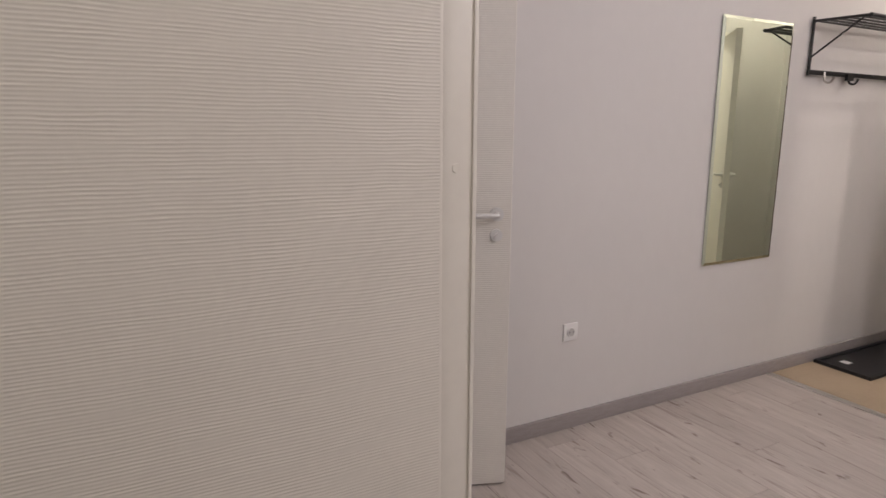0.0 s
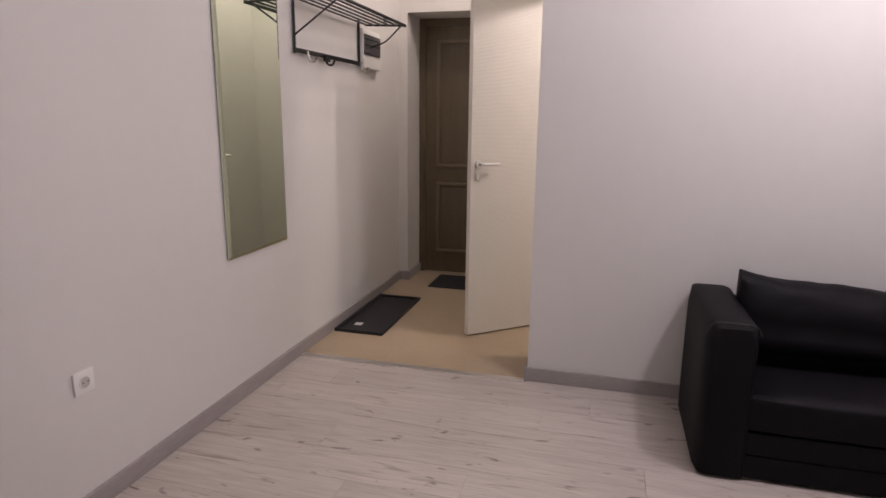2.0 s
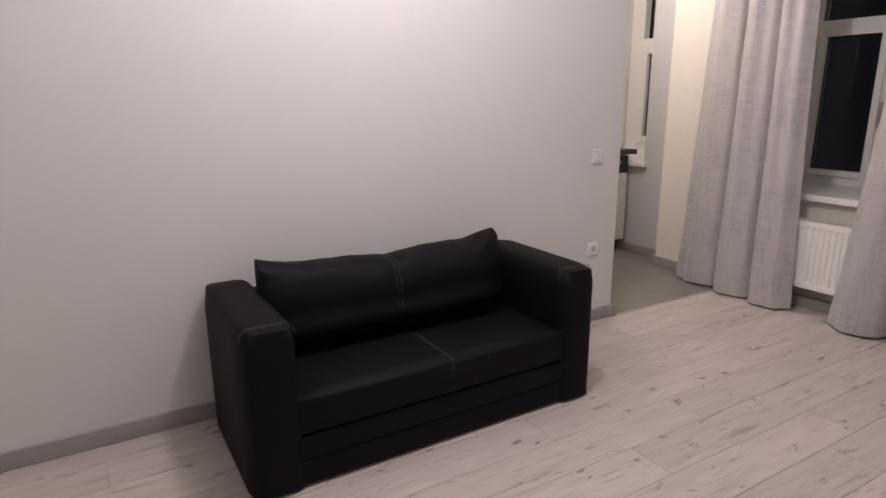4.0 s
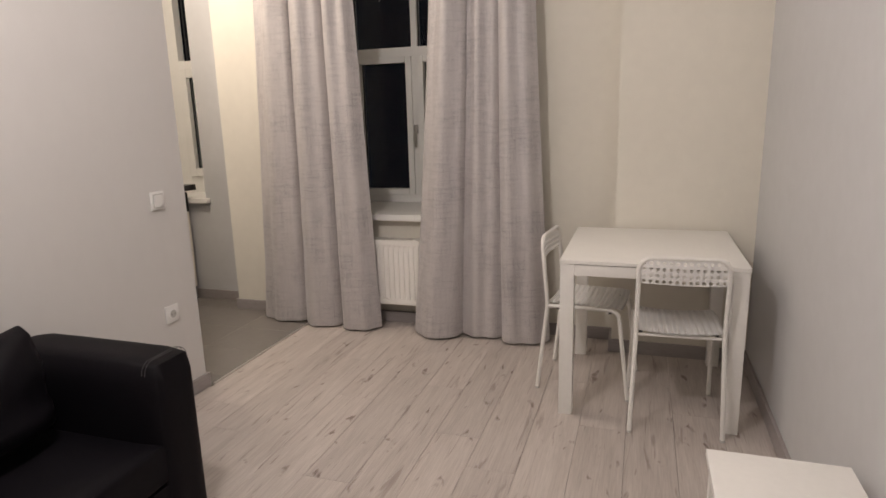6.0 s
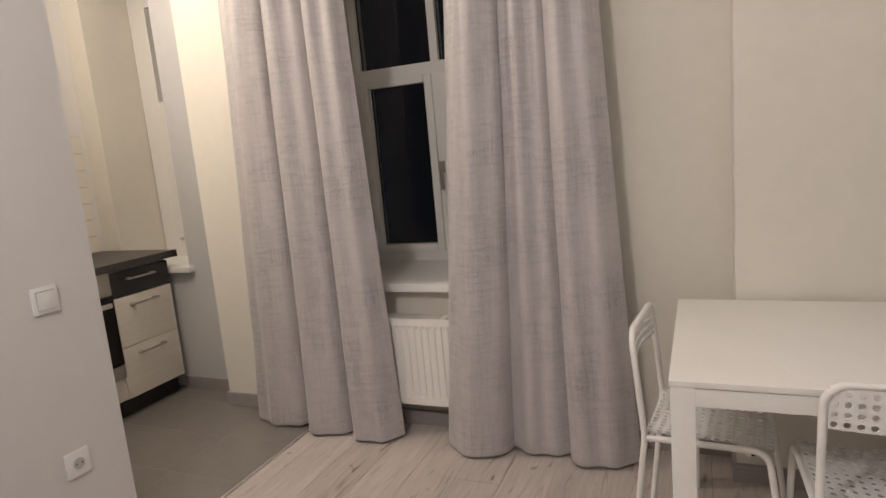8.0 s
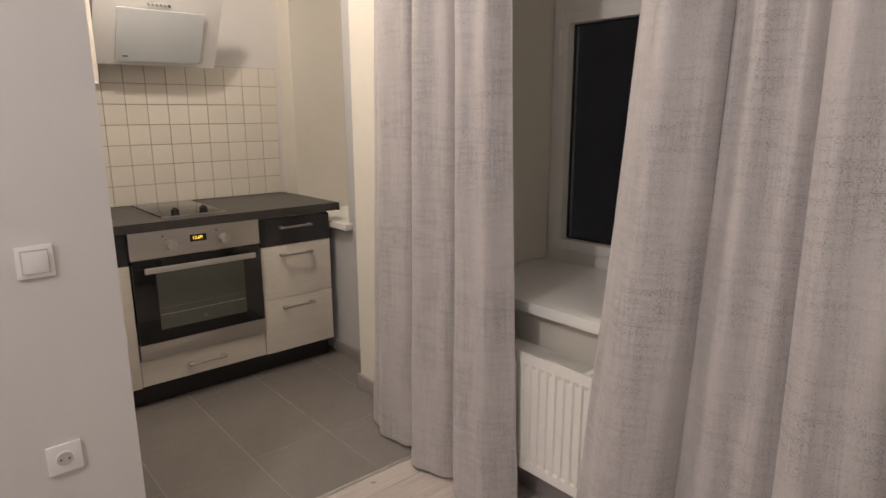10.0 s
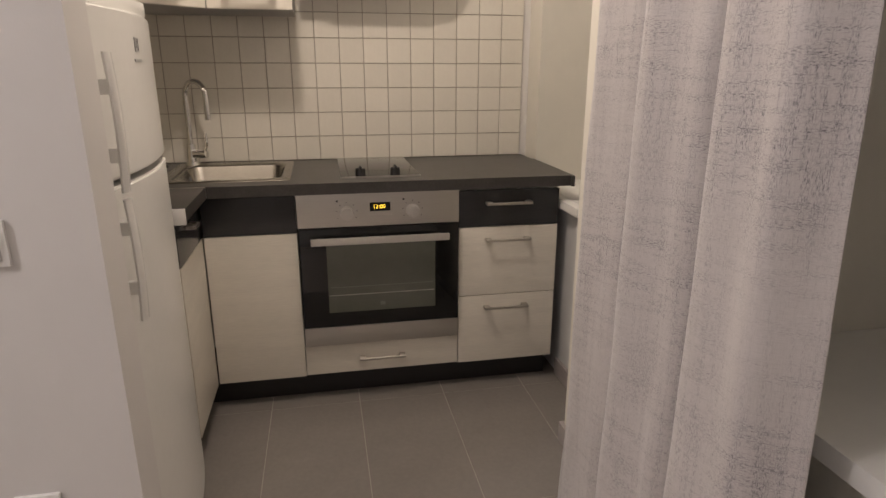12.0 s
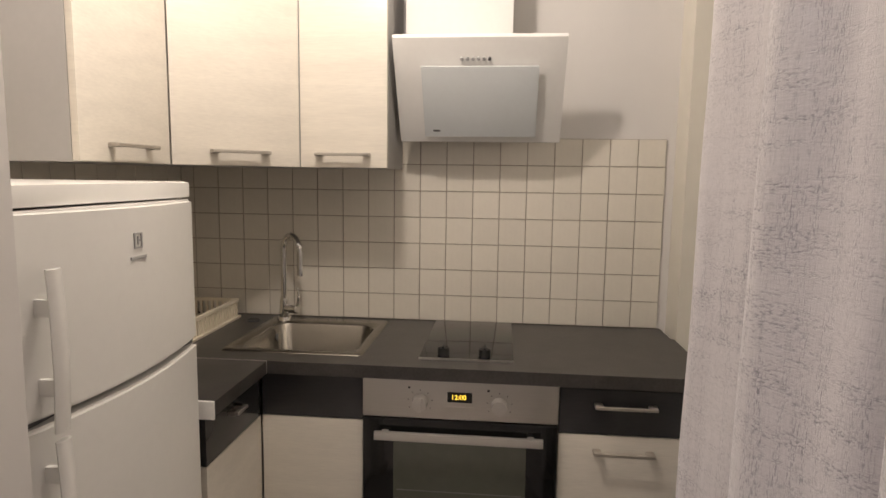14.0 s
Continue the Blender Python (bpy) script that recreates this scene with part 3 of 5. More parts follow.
for k in range(6):
    y = 3.975 + (RY - 3.975) * k / 5
    bm = bmesh.new()
    tube(bm, [(RX0 - 0.005, y, 1.915 - 0.01 * k / 5), (RX1 + 0.005, y, 1.915 - 0.01 * k / 5)], 0.010 if k == 5 else 0.006)
    part("shelf_bar", bm, BLACK_METAL, rack)
bm = bmesh.new()
box(bm, RX0 - 0.025, 3.972, 1.648, 5.822, 3.984, 1.672)
soften(bm, 0.003)
part("hook_rail", bm, BLACK_METAL, rack)
for k, x in enumerate((5.06, 5.28, 5.79)):
    bm = bmesh.new()
    tube(bm, rounded([(x, 3.97, 1.665), (x, 3.965, 1.615), (x, 3.93, 1.605), (x, 3.915, 1.635)], 0.02), 0.006)
    if k == 1:
        box(bm, x - 0.03, 3.955, 1.628, x + 0.03, 3.971, 1.662)
    part("hook", bm, BLACK_METAL if k == 1 else HANDLE, rack, "black hook" if k == 1 else "grey metal hook")

meter = thing("electricity_meter_box", "white meter box with dark glazed flap", "meter box")
block("housing", (5.826, 3.966, 1.636, 6.137, 4.0, 1.885), WHITE_PLASTIC, meter, 0.006)
flap = block("flap", (5.842, 3.959, 1.722, 6.128, 3.9658, 1.852), GREY_PLASTIC, meter, 0.003, "dark translucent flap")
for z in (1.785, 1.822):
    block("flap_rib", (5.85, 3.956, z - 0.004, 6.12, 3.9588, z + 0.004), GASKET, flap, 0.001)
block("base_lip", (5.832, 3.960, 1.640, 6.131, 3.9658, 1.705), WHITE_PLASTIC, meter, 0.004)
bm = bmesh.new()
box(bm, 6.30, 3.985, 1.985, 6.345, 4.0, 2.035)
soften(bm, 0.004)
tagged(new("wall_sensor", finish(bm, "wall_sensor", GREY_PLASTIC)), "small grey box on the hall wall", "sensor")

tray = thing("shoe_tray", "black rubber shoe tray with raised rim on the hall floor", "shoe tray")
bm = bmesh.new()
box(bm, 5.30, 3.655, 0.0, 6.10, 3.975, 0.006)
part("base", bm, RUBBER, tray)
bm = bmesh.new()
for q in ((5.30, 3.655, 6.10, 3.675), (5.30, 3.955, 6.10, 3.975), (5.30, 3.675, 5.32, 3.955), (6.08, 3.675, 6.10, 3.955)):
    box(bm, q[0], q[1], 0.006, q[2], q[3], 0.02)
soften(bm, 0.003)
part("rim", bm, RUBBER, tray)
block("sticker", (5.43, 3.85, 0.0061, 5.48, 3.90, 0.0068), WHITE_PLASTIC, tray, 0.0, "small white sticker")
bm = bmesh.new()
box(bm, 6.45, 3.10, 0.0, 6.83, 3.70, 0.010)
soften(bm, 0.003)
tagged(new("door_mat", finish(bm, "door_mat", MAT_FIBRE)), "dark fibre door mat before the entrance door", "door mat")


def socket(name, m, kind, label):
    """A flush wall plate in its local xz plane, facing -y."""
    s = thing(name, label, "light switch" if kind == "switch" else "wall socket")
    bm = bmesh.new()
    box(bm, -0.04, -0.009, -0.04, 0.04, 0.0, 0.04)
    soften(bm, 0.004)
    part("plate", bm, WHITE_PLASTIC, s)
    bm = bmesh.new()
    if kind == "switch":
        # grey sheet under the rocker, painting in the shade round its edge
        box(bm, -0.0295, -0.0098, -0.0295, 0.0295, -0.0091, 0.0295)
        part("gap_shade", bm, GREY_SHADE_PLASTIC, s, smooth=0)
        bm = bmesh.new()
        box(bm, -0.027, -0.0155, -0.027, 0.027, -0.0099, 0.027, pose(0, 0, 0, 4, 0, 0))
        soften(bm, 0.002)
        part("rocker", bm, WHITE_PLASTIC, s)
    else:
        cylinder(bm, (0, -0.0092, 0), (0, -0.0125, 0), 0.0225, 0.021, 24)
        part("insert", bm, WHITE_PLASTIC, s)
        # raised grey and black discs paint in the shade of recess and pin holes
        bm = bmesh.new()
        cylinder(bm, (0, -0.0126, 0), (0, -0.0130, 0), 0.0185, seg=24)
        part("recess", bm, GREY_SHADE_PLASTIC, s)
        for x in (-0.0095, 0.0095):
            bm = bmesh.new()
            cylinder(bm, (x, -0.0131, 0), (x, -0.0134, 0), 0.0028, seg=10)
            part("pin_hole_shade", bm, GASKET, s)
    s.matrix_world = m
    return s


socket("wall_socket", pose(3.449, 4.0, 0.465), "socket", "white wall socket low on the mirror wall")
socket("wall_socket", pose(4.912, -0.15, 0.446, 0, 0, -90), "socket", "white wall socket low on the partition wall")
socket("light_switch", pose(4.912, -0.15, 0.975, 0, 0, -90), "switch", "white rocker light switch on the partition wall")

# ---------------- sofa ----------------
sofa = thing("sofa", "small black faux-leather two-seat sofa against the wall", "sofa")
SX0, SX1, SY0, SY1 = 4.226, 4.89, 0.494, 1.984
AW = 0.185


def padded(bm, b, bevel, puff=0.0, flat_base=False):
    """A box with rounded edges whose faces swell slightly."""
    box(bm, *b)
    bmesh.ops.subdivide_edges(bm, edges=list(bm.edges), cuts=7, use_grid_fill=True)
    c = Vector(((b[0] + b[3]) / 2, (b[1] + b[4]) / 2, (b[2] + b[5]) / 2))
    h = Vector((abs(b[3] - b[0]) / 2, abs(b[4] - b[1]) / 2, abs(b[5] - b[2]) / 2))
    for v in bm.verts:
        q = v.co - c
        for i in range(3):
            q[i] = max(-h[i], min(h[i], q[i]))
        core = Vector([max(-(h[i] - bevel), min(h[i] - bevel, q[i])) for i in range(3)])
        if flat_base and q[2] < 0:
            core[2] = q[2]
        d = q - core
        if d.length > 1e-6:
            v.co = c + core + d.normalized() * min(bevel, d.length) if sum(abs(d[i]) > 1e-6 for i in range(3)) > 1 else c + q
        u = [q[i] / h[i] for i in range(3)]
        for i in range(3):
            if abs(abs(u[i]) - 1) < 1e-4:
                j, k = [a for a in range(3) if a != i]
                v.co[i] += math.copysign(puff * max(0, 1 - u[j] ** 2) * max(0, 1 - u[k] ** 2), u[i])


for y0, y1 in ((SY0, SY0 + AW), (SY1 - AW, SY1)):
    bm = bmesh.new()
    padded(bm, (SX0, y0, 0.012, SX1, y1, 0.604), 0.044, 0.004, True)
    arm = part("arm", bm, LEATHER, sofa, smooth=60)
    for dx in (0.034, 0.046):
        bm = bmesh.new()
        yc, r = (y0 + y1) / 2, (y1 - y0) / 2
        tube(bm, [(SX0 + dx, yc - (r - 0.040) - 0.038 * math.sin(q), 0.564 + 0.0415 * math.cos(q)) for q in [math.pi / 2 * (1 - k / 8) for k in range(9)]]
             + [(SX0 + dx, yc + (r - 0.040) + 0.038 * math.sin(q), 0.564 + 0.0415 * math.cos(q)) for q in [math.pi / 2 * k / 8 for k in range(9)]], 0.0010, 5)
        part("stitching", bm, STITCH, arm, "grey double stitching")
IY0, IY1 = SY0 + AW - 0.028, SY1 - AW + 0.028
MID = (SY0 + SY1) / 2 - 0.02
bm = bmesh.new()
padded(bm, (SX0 + 0.012, IY0, 0.012, SX1 - 0.1, IY1, 0.106), 0.006)
part("lower_front", bm, LEATHER, sofa, smooth=60)
bm = bmesh.new()
padded(bm, (SX0 + 0.010, IY0, 0.108, SX1 - 0.1, IY1, 0.199), 0.007, puff=0.002)
part("pull_out_front", bm, LEATHER, sofa, smooth=60)
bm = bmesh.new()
padded(bm, (SX0 + 0.004, IY0, 0.201, SX1 - 0.12, IY1, 0.342), 0.020, puff=0.006)
seat = part("seat", bm, LEATHER, sofa, smooth=60)
for dy in (-0.005, 0.005):
    bm = bmesh.new()
    tube(bm, rounded([(SX0 + 0.0005, MID + dy, 0.206), (SX0 - 0.0005, MID + dy, 0.346), (4.53, MID + dy, 0.3485)], 0.022), 0.0011, 5)
    part("seat_stitching", bm, STITCH, seat, "grey stitched seam")
bm = bmesh.new()
padded(bm, (SX1 - 0.12, IY0, 0.03, SX1, IY1, 0.56), 0.03)
part("backrest", bm, LEATHER, sofa, smooth=60)
# one long back cushion, its top corners pulled up
NU, NV = 48, 18
CY0, CY1 = 0.742, 1.815


def cushion_point(u, a, out=0.0):
    """A point of the cushion's skin: u runs along it, a goes round its section, out lifts it off the skin."""
    hx = 0.105 * (1 - 0.55 * abs(u) ** 7) + out
    ear = 0.035 * max(0, (abs(u) - 0.62) / 0.38) ** 2
    sag = -0.012 * math.exp(-(u / 0.25) ** 2)
    ca, sa = math.cos(a), math.sin(a)
    px = hx * math.copysign(abs(ca) ** 0.75, ca)
    pz = (0.140 + out) * math.copysign(abs(sa) ** 0.8, sa)
    px *= 1 - (0.22 * math.exp(-((pz + 0.025) / 0.03) ** 2) if ca < 0 else 0)
    ends = max(0, (abs(u) - 0.45) / 0.55)
    wr = 0.006 * noise.noise((u * 4.5, a * 1.6, 2.0)) + 0.003 * noise.noise((u * 11, a * 4, 7.0)) + 0.011 * ends * noise.noise((u * 5, 3.64 * sa + u * 6, 5.0))
    z = 0.540 + pz * (1 + 0.05 * abs(u)) + (ear + sag) * (1 if pz > 0 else 0.2) + wr
    dip = 0.014 * math.exp(-(u / 0.03) ** 2)
    return (4.625 + px * (1 - dip / 0.1) + 0.22 * pz - wr, (CY0 + CY1) / 2 + u * (CY1 - CY0) / 2, z - dip * (0.5 if pz > 0 else 0))


bm = bmesh.new()
rows = [[bm.verts.new(cushion_point(-1 + 2 * i / NU, math.pi * j / NV)) for j in range(2 * NV)] for i in range(NU + 1)]
for a, b in zip(rows, rows[1:]):
    for j in range(2 * NV):
        bm.faces.new((a[j], a[(j + 1) % (2 * NV)], b[(j + 1) % (2 * NV)], b[j]))
bm.faces.new(rows[0])
bm.faces.new(rows[-1][::-1])
cushion = part("back_cushion", bm, LEATHER, sofa, "long soft back cushion with upturned corners", smooth=80)
for u in (-0.016, 0.016):
    bm = bmesh.new()
    tube(bm, [cushion_point(u, math.pi * (0.42 + 0.025 * k), 0.003) for k in range(29)], 0.0012, 5)
    part("cushion_stitching", bm, STITCH, cushion, "grey stitched seam")

# ---------------- dining corner ----------------
table = thing("dining_table", "square white dining table in the corner by the wall", "dining table")
TX0, TX1, TY0, TY1, TH = 2.435, 3.170, -1.270, -0.495, 0.705
block("tabletop", (TX0, TY0, TH - 0.016, TX1, TY1, TH), WHITE_PAINT, table, 0.002)
for b in ((TX0 + 0.06, TY1 - 0.03, TX1 - 0.06, TY1 - 0.004), (TX0 + 0.06, TY0 + 0.004, TX1 - 0.06, TY0 + 0.03), (TX0 + 0.004, TY0 + 0.06, TX0 + 0.03, TY1 - 0.06), (TX1 - 0.03, TY0 + 0.06, TX1 - 0.004, TY1 - 0.06)):
    block("apron", (b[0], b[1], TH - 0.066, b[2], b[3], TH - 0.019), WHITE_STEEL, table, 0.002)
for x in (TX0 + 0.003, TX1 - 0.061):
    for y in (TY0 + 0.003, TY1 - 0.061):
        block("leg", (x, y, 0.0, x + 0.058, y + 0.058, TH - 0.017), WHITE_STEEL, table, 0.002)


def perforated(bm, w, h, nx, ny, place, hole=0.32, thick=0.004):
    """A thin curved sheet pierced by rows of oval holes; place(u, v) gives the point and its normal."""
    def quad_ring(i, j, off):
        cx, cy = (i + 0.5) / nx, (j + 0.5) / ny
        outer, inner = [], []
        for k in range(8):
            a = 2 * math.pi * k / 8
            ox, oy = max(-1, min(1, 1.42 * math.cos(a))), max(-1, min(1, 1.42 * math.sin(a)))
            for lst, px, py in ((outer, ox * 0.5, oy * 0.5), (inner, hole * math.cos(a), hole * math.sin(a))):
                p, nrm = place(cx + px / nx, cy + py / ny)
                lst.append(bm.verts.new(Vector(p) + Vector(nrm) * off))
        return outer, inner
    for i in range(nx):
        for j in range(ny):
            fo, fi = quad_ring(i, j, thick / 2)
            bo, bi = quad_ring(i, j, -thick / 2)
            for k in range(8):
                m = (k + 1) % 8
                bm.faces.new((fo[k], fo[m], fi[m], fi[k]))
                bm.faces.new((bo[m], bo[k], bi[k], bi[m]))
                bm.faces.new((fi[k], fi[m], bi[m], bi[k]))
    bmesh.ops.remove_doubles(bm, verts=bm.verts, dist=0.0002)


def dining_chair():
    """A white tube-framed chair, its back at local y = 0 side, facing -y; feet on z = 0."""
    c = thing("dining_chair", "white tube-framed chair with perforated plastic seat and back", "dining chair", "chairs at the dining table")
    w, sd, sh, top = 0.335, 0.35, 0.425, 0.745
    x0, x1 = -w / 2, w / 2
    # back hoop with rear legs as one bent tube
    bm = bmesh.new()
    tube(bm, rounded([(x0 - 0.012, 0.0, 0.004), (x0, -0.045, sh), (x0, -0.018, top - 0.03), (x0 + 0.03, -0.015, top), (x1 - 0.03, -0.015, top), (x1, -0.018, top - 0.03), (x1, -0.045, sh), (x1 + 0.012, 0.0, 0.004)], 0.03), 0.0095, 12)
    part("back_frame", bm, WHITE_STEEL, c)
    for x in (x0, x1):
        s = 1 if x > 0 else -1
        bm = bmesh.new()
        tube(bm, rounded([(x, -0.050, sh - 0.005), (x, -sd - 0.02, sh + 0.002), (x + s * 0.012, -sd - 0.075, 0.004)], 0.045), 0.0095, 12)
        part("front_leg", bm, WHITE_STEEL, c)
    bm = bmesh.new()
    tube(bm, [(x0, -sd + 0.03, sh - 0.012), (x1, -sd + 0.03, sh - 0.012)], 0.007)
    part("stretcher", bm, WHITE_STEEL, c)
    bm = bmesh.new()
    tube(bm, [(x0, -0.06, sh - 0.012), (x1, -0.06, sh - 0.012)], 0.007)
    part("stretcher", bm, WHITE_STEEL, c)
    for x, y in ((x0 - 0.012, 0.0), (x1 + 0.012, 0.0), (x0 - 0.012, -sd - 0.075), (x1 + 0.012, -sd - 0.075)):
        bm = bmesh.new()
        cylinder(bm, (x, y, 0.0), (x, y, 0.009), 0.0102, 0.0100, 12)
        part("rubber_foot", bm, GREY_SHADE_PLASTIC, c, "grey plastic foot cap")

    def seat_at(u, v):
        x, y = x0 + 0.004 + u * (w - 0.008), -0.045 - v * (sd - 0.010)
        return (x, y, sh + 0.013 - 0.012 * math.sin(math.pi * u) - 0.008 * max(0, (v - 0.85) / 0.15) ** 2), (0, 0, 1)

    def back_at(u, v):
        z = top - 0.105 + 0.10 * v
        t = (z - sh) / (top - sh)
        return (x0 + 0.008 + u * (w - 0.016), -0.045 + 0.030 * t + 0.018 * math.sin(math.pi * u), z), (0, 1, 0)

    bm = bmesh.new()
    perforated(bm, w, sd, 13, 13, seat_at, 0.31)
    part("seat", bm, WHITE_PLASTIC, c, "perforated white plastic seat")
    bm = bmesh.new()
    perforated(bm, w, 0.1, 13, 4, back_at, 0.32)
    part("backrest", bm, WHITE_PLASTIC, c, "perforated white plastic backrest")
    for x, y in ((x0 + 0.02, -0.09), (x1 - 0.02, -0.09), (x0 + 0.02, -sd + 0.02), (x1 - 0.02, -sd + 0.02)):
        bm = bmesh.new()
        cylinder(bm, (x, y, sh - 0.022), (x, y, sh - 0.010), 0.008, seg=10)
        part("fixing_knob", bm, RUBBER, c)
    return c


chair = dining_chair()
chair.matrix_world = pose(2.682, -0.42, 0, 0, 0, 2)
copy_thing(chair, pose(3.282, -0.915, 0, 0, 0, -95.5))

stool = thing("side_table", "low white side table by the grey wall", "side table")
block("top", (2.335, 0.445, 0.425, 2.665, 0.85, 0.445), WHITE_PAINT, stool, 0.003)
for x in (2.34, 2.62):
    for y in (0.45, 0.81):
        block("leg", (x, y, 0, x + 0.035, y + 0.035, 0.424), WHITE_PAINT, stool, 0.002)

# ---------------- window dressing and radiator ----------------
radiator = thing("radiator", "white ribbed panel radiator under the window sill", "radiator")
RDX0, RDX1, RZ0, RZ1, RYF = 3.80, 4.90, 0.155, 0.565, -1.365
bm = bmesh.new()
xs, ys = [], []
n_rib = 33
for k in range(n_rib):
    a = RDX0 + (RDX1 - RDX0) * k / n_rib
    p = (RDX1 - RDX0) / n_rib
    for f, d in ((0.0, 0.0), (0.30, 0.0), (0.42, -0.006), (0.88, -0.006)):
        xs.append(a + p * f)
        ys.append(RYF + d)
xs.append(RDX1)
ys.append(RYF)
lev = [(RZ0, 0.0), (RZ0 + 0.03, 0.0), (RZ0 + 0.04, 1.0), (RZ1 - 0.045, 1.0), (RZ1 - 0.03, 0.0), (RZ1, 0.0)]
grid = [[bm.verts.new((x, RYF + (y - RYF) * d, z)) for x, y in zip(xs, ys)] for z, d in lev]
for a, b in zip(grid, grid[1:]):
    for k in range(len(xs) - 1):
        bm.faces.new((a[k], a[k + 1], b[k + 1], b[k]))
box(bm, RDX0, RYF - 0.012, RZ0, RDX1, RYF - 0.007, RZ1)
part("front_panel", bm, WHITE_STEEL, radiator, smooth=20)
block("rear_panel", (RDX0, -1.455, RZ0, RDX1, -1.448, RZ1), WHITE_STEEL, radiator)
for x in (RDX0, RDX1 - 0.004):
    block("side_cover", (x, -1.448, RZ0 + 0.01, x + 0.004, RYF - 0.013, RZ1 + 0.004), WHITE_STEEL, radiator, 0.001)
bm = bmesh.new()
for k in range(168):
    x = RDX0 + 0.012 + k * (RDX1 - RDX0 - 0.024) / 167
    box(bm, x - 0.0011, -1.447, RZ1 - 0.002, x + 0.0011, RYF - 0.014, RZ1 + 0.003)
for x in (4.16, 4.53):
    box(bm, x - 0.010, -1.447, RZ1 - 0.001, x + 0.010, RYF - 0.014, RZ1 + 0.004)
for y in (-1.447, -1.43, -1.413, -1.396, -1.382):
    box(bm, RDX0 + 0.005, y - 0.002, RZ1 - 0.006, RDX1 - 0.005, y + 0.002, RZ1 - 0.0025)
part("top_grille", bm, WHITE_STEEL, radiator, smooth=0)
for x in (3.95, 4.75):
    block("wall_bracket", (x, -1.484, RZ0 + 0.05, x + 0.03, -1.4555, RZ1 - 0.05), WHITE_STEEL, radiator, 0.001)


def curtain(name, x_top, x_bot, label, folds, seed, base):
    """A cloth sheet hanging in pleats. Each fold is (width share, depth at the rail, depth at the floor, place of its crest);
    broad soft crests meet in sharp creases, and the pleats swing out towards the floor."""
    zt = 2.66
    us = [0.0, 0.003] + [k / 240 for k in range(1, 240)] + [0.997, 1.0]
    vs = [k / 60 for k in range(60)] + [0.9965, 1.0]
    nu, nv = len(us) - 1, len(vs) - 1
    total = sum(f[0] for f in folds)
    edges = [0.0]
    for f in folds:
        edges.append(edges[-1] + f[0] / total)

    def fold_at(u):
        for k in range(len(folds)):
            if u <= edges[k + 1] or k == len(folds) - 1:
                return k, min(1.0, max(0.0, (u - edges[k]) / (edges[k + 1] - edges[k])))

    verts, uvs = [], []
    for v in vs:
        for u in us:
            k, t = fold_at(u + 0.014 * noise.noise((v * 2.2, seed, u * 2)) * (1 - abs(2 * u - 1)))
            share, d_top, d_low, crest = folds[k]
            tent = t / crest if t < crest else (1 - t) / (1 - crest)
            lobe = 1 - (1 - tent) ** 1.55
            depth = d_top + (d_low - d_top) * v ** 1.8
            w = v ** 1.35
            xa = x_top[0] + (x_top[1] - x_top[0]) * u
            xb = x_bot[0] + (x_bot[1] - x_bot[0]) * u
            x = xa + (xb - xa) * w + 0.18 * depth * math.sin(math.pi * tent) * (1 if t < crest else -1)
            # a shallow second wave inside each pleat, slack and dents in the cloth
            y = base + depth * lobe + 0.011 * math.sin(2 * math.pi * (2.2 * t + 0.3 * k) + 1.3 * v) * lobe ** 0.5
            y += (0.008 * noise.noise((u * 6, v * 4.0, seed)) + 0.0045 * noise.noise((u * 17, v * 10, seed + 3))) * (0.35 + 0.8 * v)
            z = zt + (0.007 + 0.010 * (0.5 + 0.5 * noise.noise((u * 4, 3.0, seed))) - zt) * v
            verts.append((x, max(y, -1.354), z))
            uvs.append((u * 1.35, v * 2.6))
    faces = []
    for j in range(nv):
        for i in range(nu):
            a = j * (nu + 1) + i
            faces.append((a, a + 1, a + nu + 2, a + nu + 1))
    me = bpy.data.meshes.new(name)
    me.from_pydata(verts, [], faces)
    layer = me.uv_layers.new(name="UVMap")
    for lp in me.loops:
        layer.data[lp.index].uv = uvs[lp.vertex_index]
    me.materials.append(CURTAIN)
    me.polygons.foreach_set("use_smooth", [True] * len(me.polygons))
    ob = new(name, me)
    sol = ob.modifiers.new("cloth_thickness", "SOLIDIFY")
    sol.thickness = 0.0022
    return tagged(ob, label, "curtain", "window curtains")


curtain("curtain", (5.105, 4.480), (5.235, 4.385), "grey slub-woven floor-length curtain hanging in folds, beside the kitchen",
        [(0.37, 0.074, 0.058, 0.70), (0.33, 0.080, 0.096, 0.45), (0.30, 0.066, 0.112, 0.36)], 3, -1.340)
curtain("curtain", (3.975, 3.440), (4.160, 3.325), "grey slub-woven floor-length curtain hanging in folds, beside the table",
        [(0.37, 0.075, 0.128, 0.62), (0.29, 0.030, 0.045, 0.45), (0.34, 0.065, 0.100, 0.32)], 8, -1.340)

# ---------------- kitchen ----------------
XF = 6.0


def bar_handle(parent, c, length, way, out, feet=False):
    """A flat bar handle centred at c; way is the bar's axis, out points to the room."""
    length *= 1.09
    c, way, out = Vector(c), Vector(way).normalized(), Vector(out).normalized()
    up = way.cross(out)
    m = Matrix((way, out, up)).transposed().to_4x4()
    m.translation = c
    bm = bmesh.new()
    box(bm, -length / 2, 0.024, -0.005, length / 2, 0.032, 0.005, m)
    for s in (-1, 1):
        a = s * (length / 2 - 0.012)
        box(bm, a - 0.012, 0.0, -0.006, a + 0.012, 0.0238, 0.006, m)
    soften(bm, 0.0015, 1)
    return part("handle", bm, HANDLE, parent, "satin bar handle")


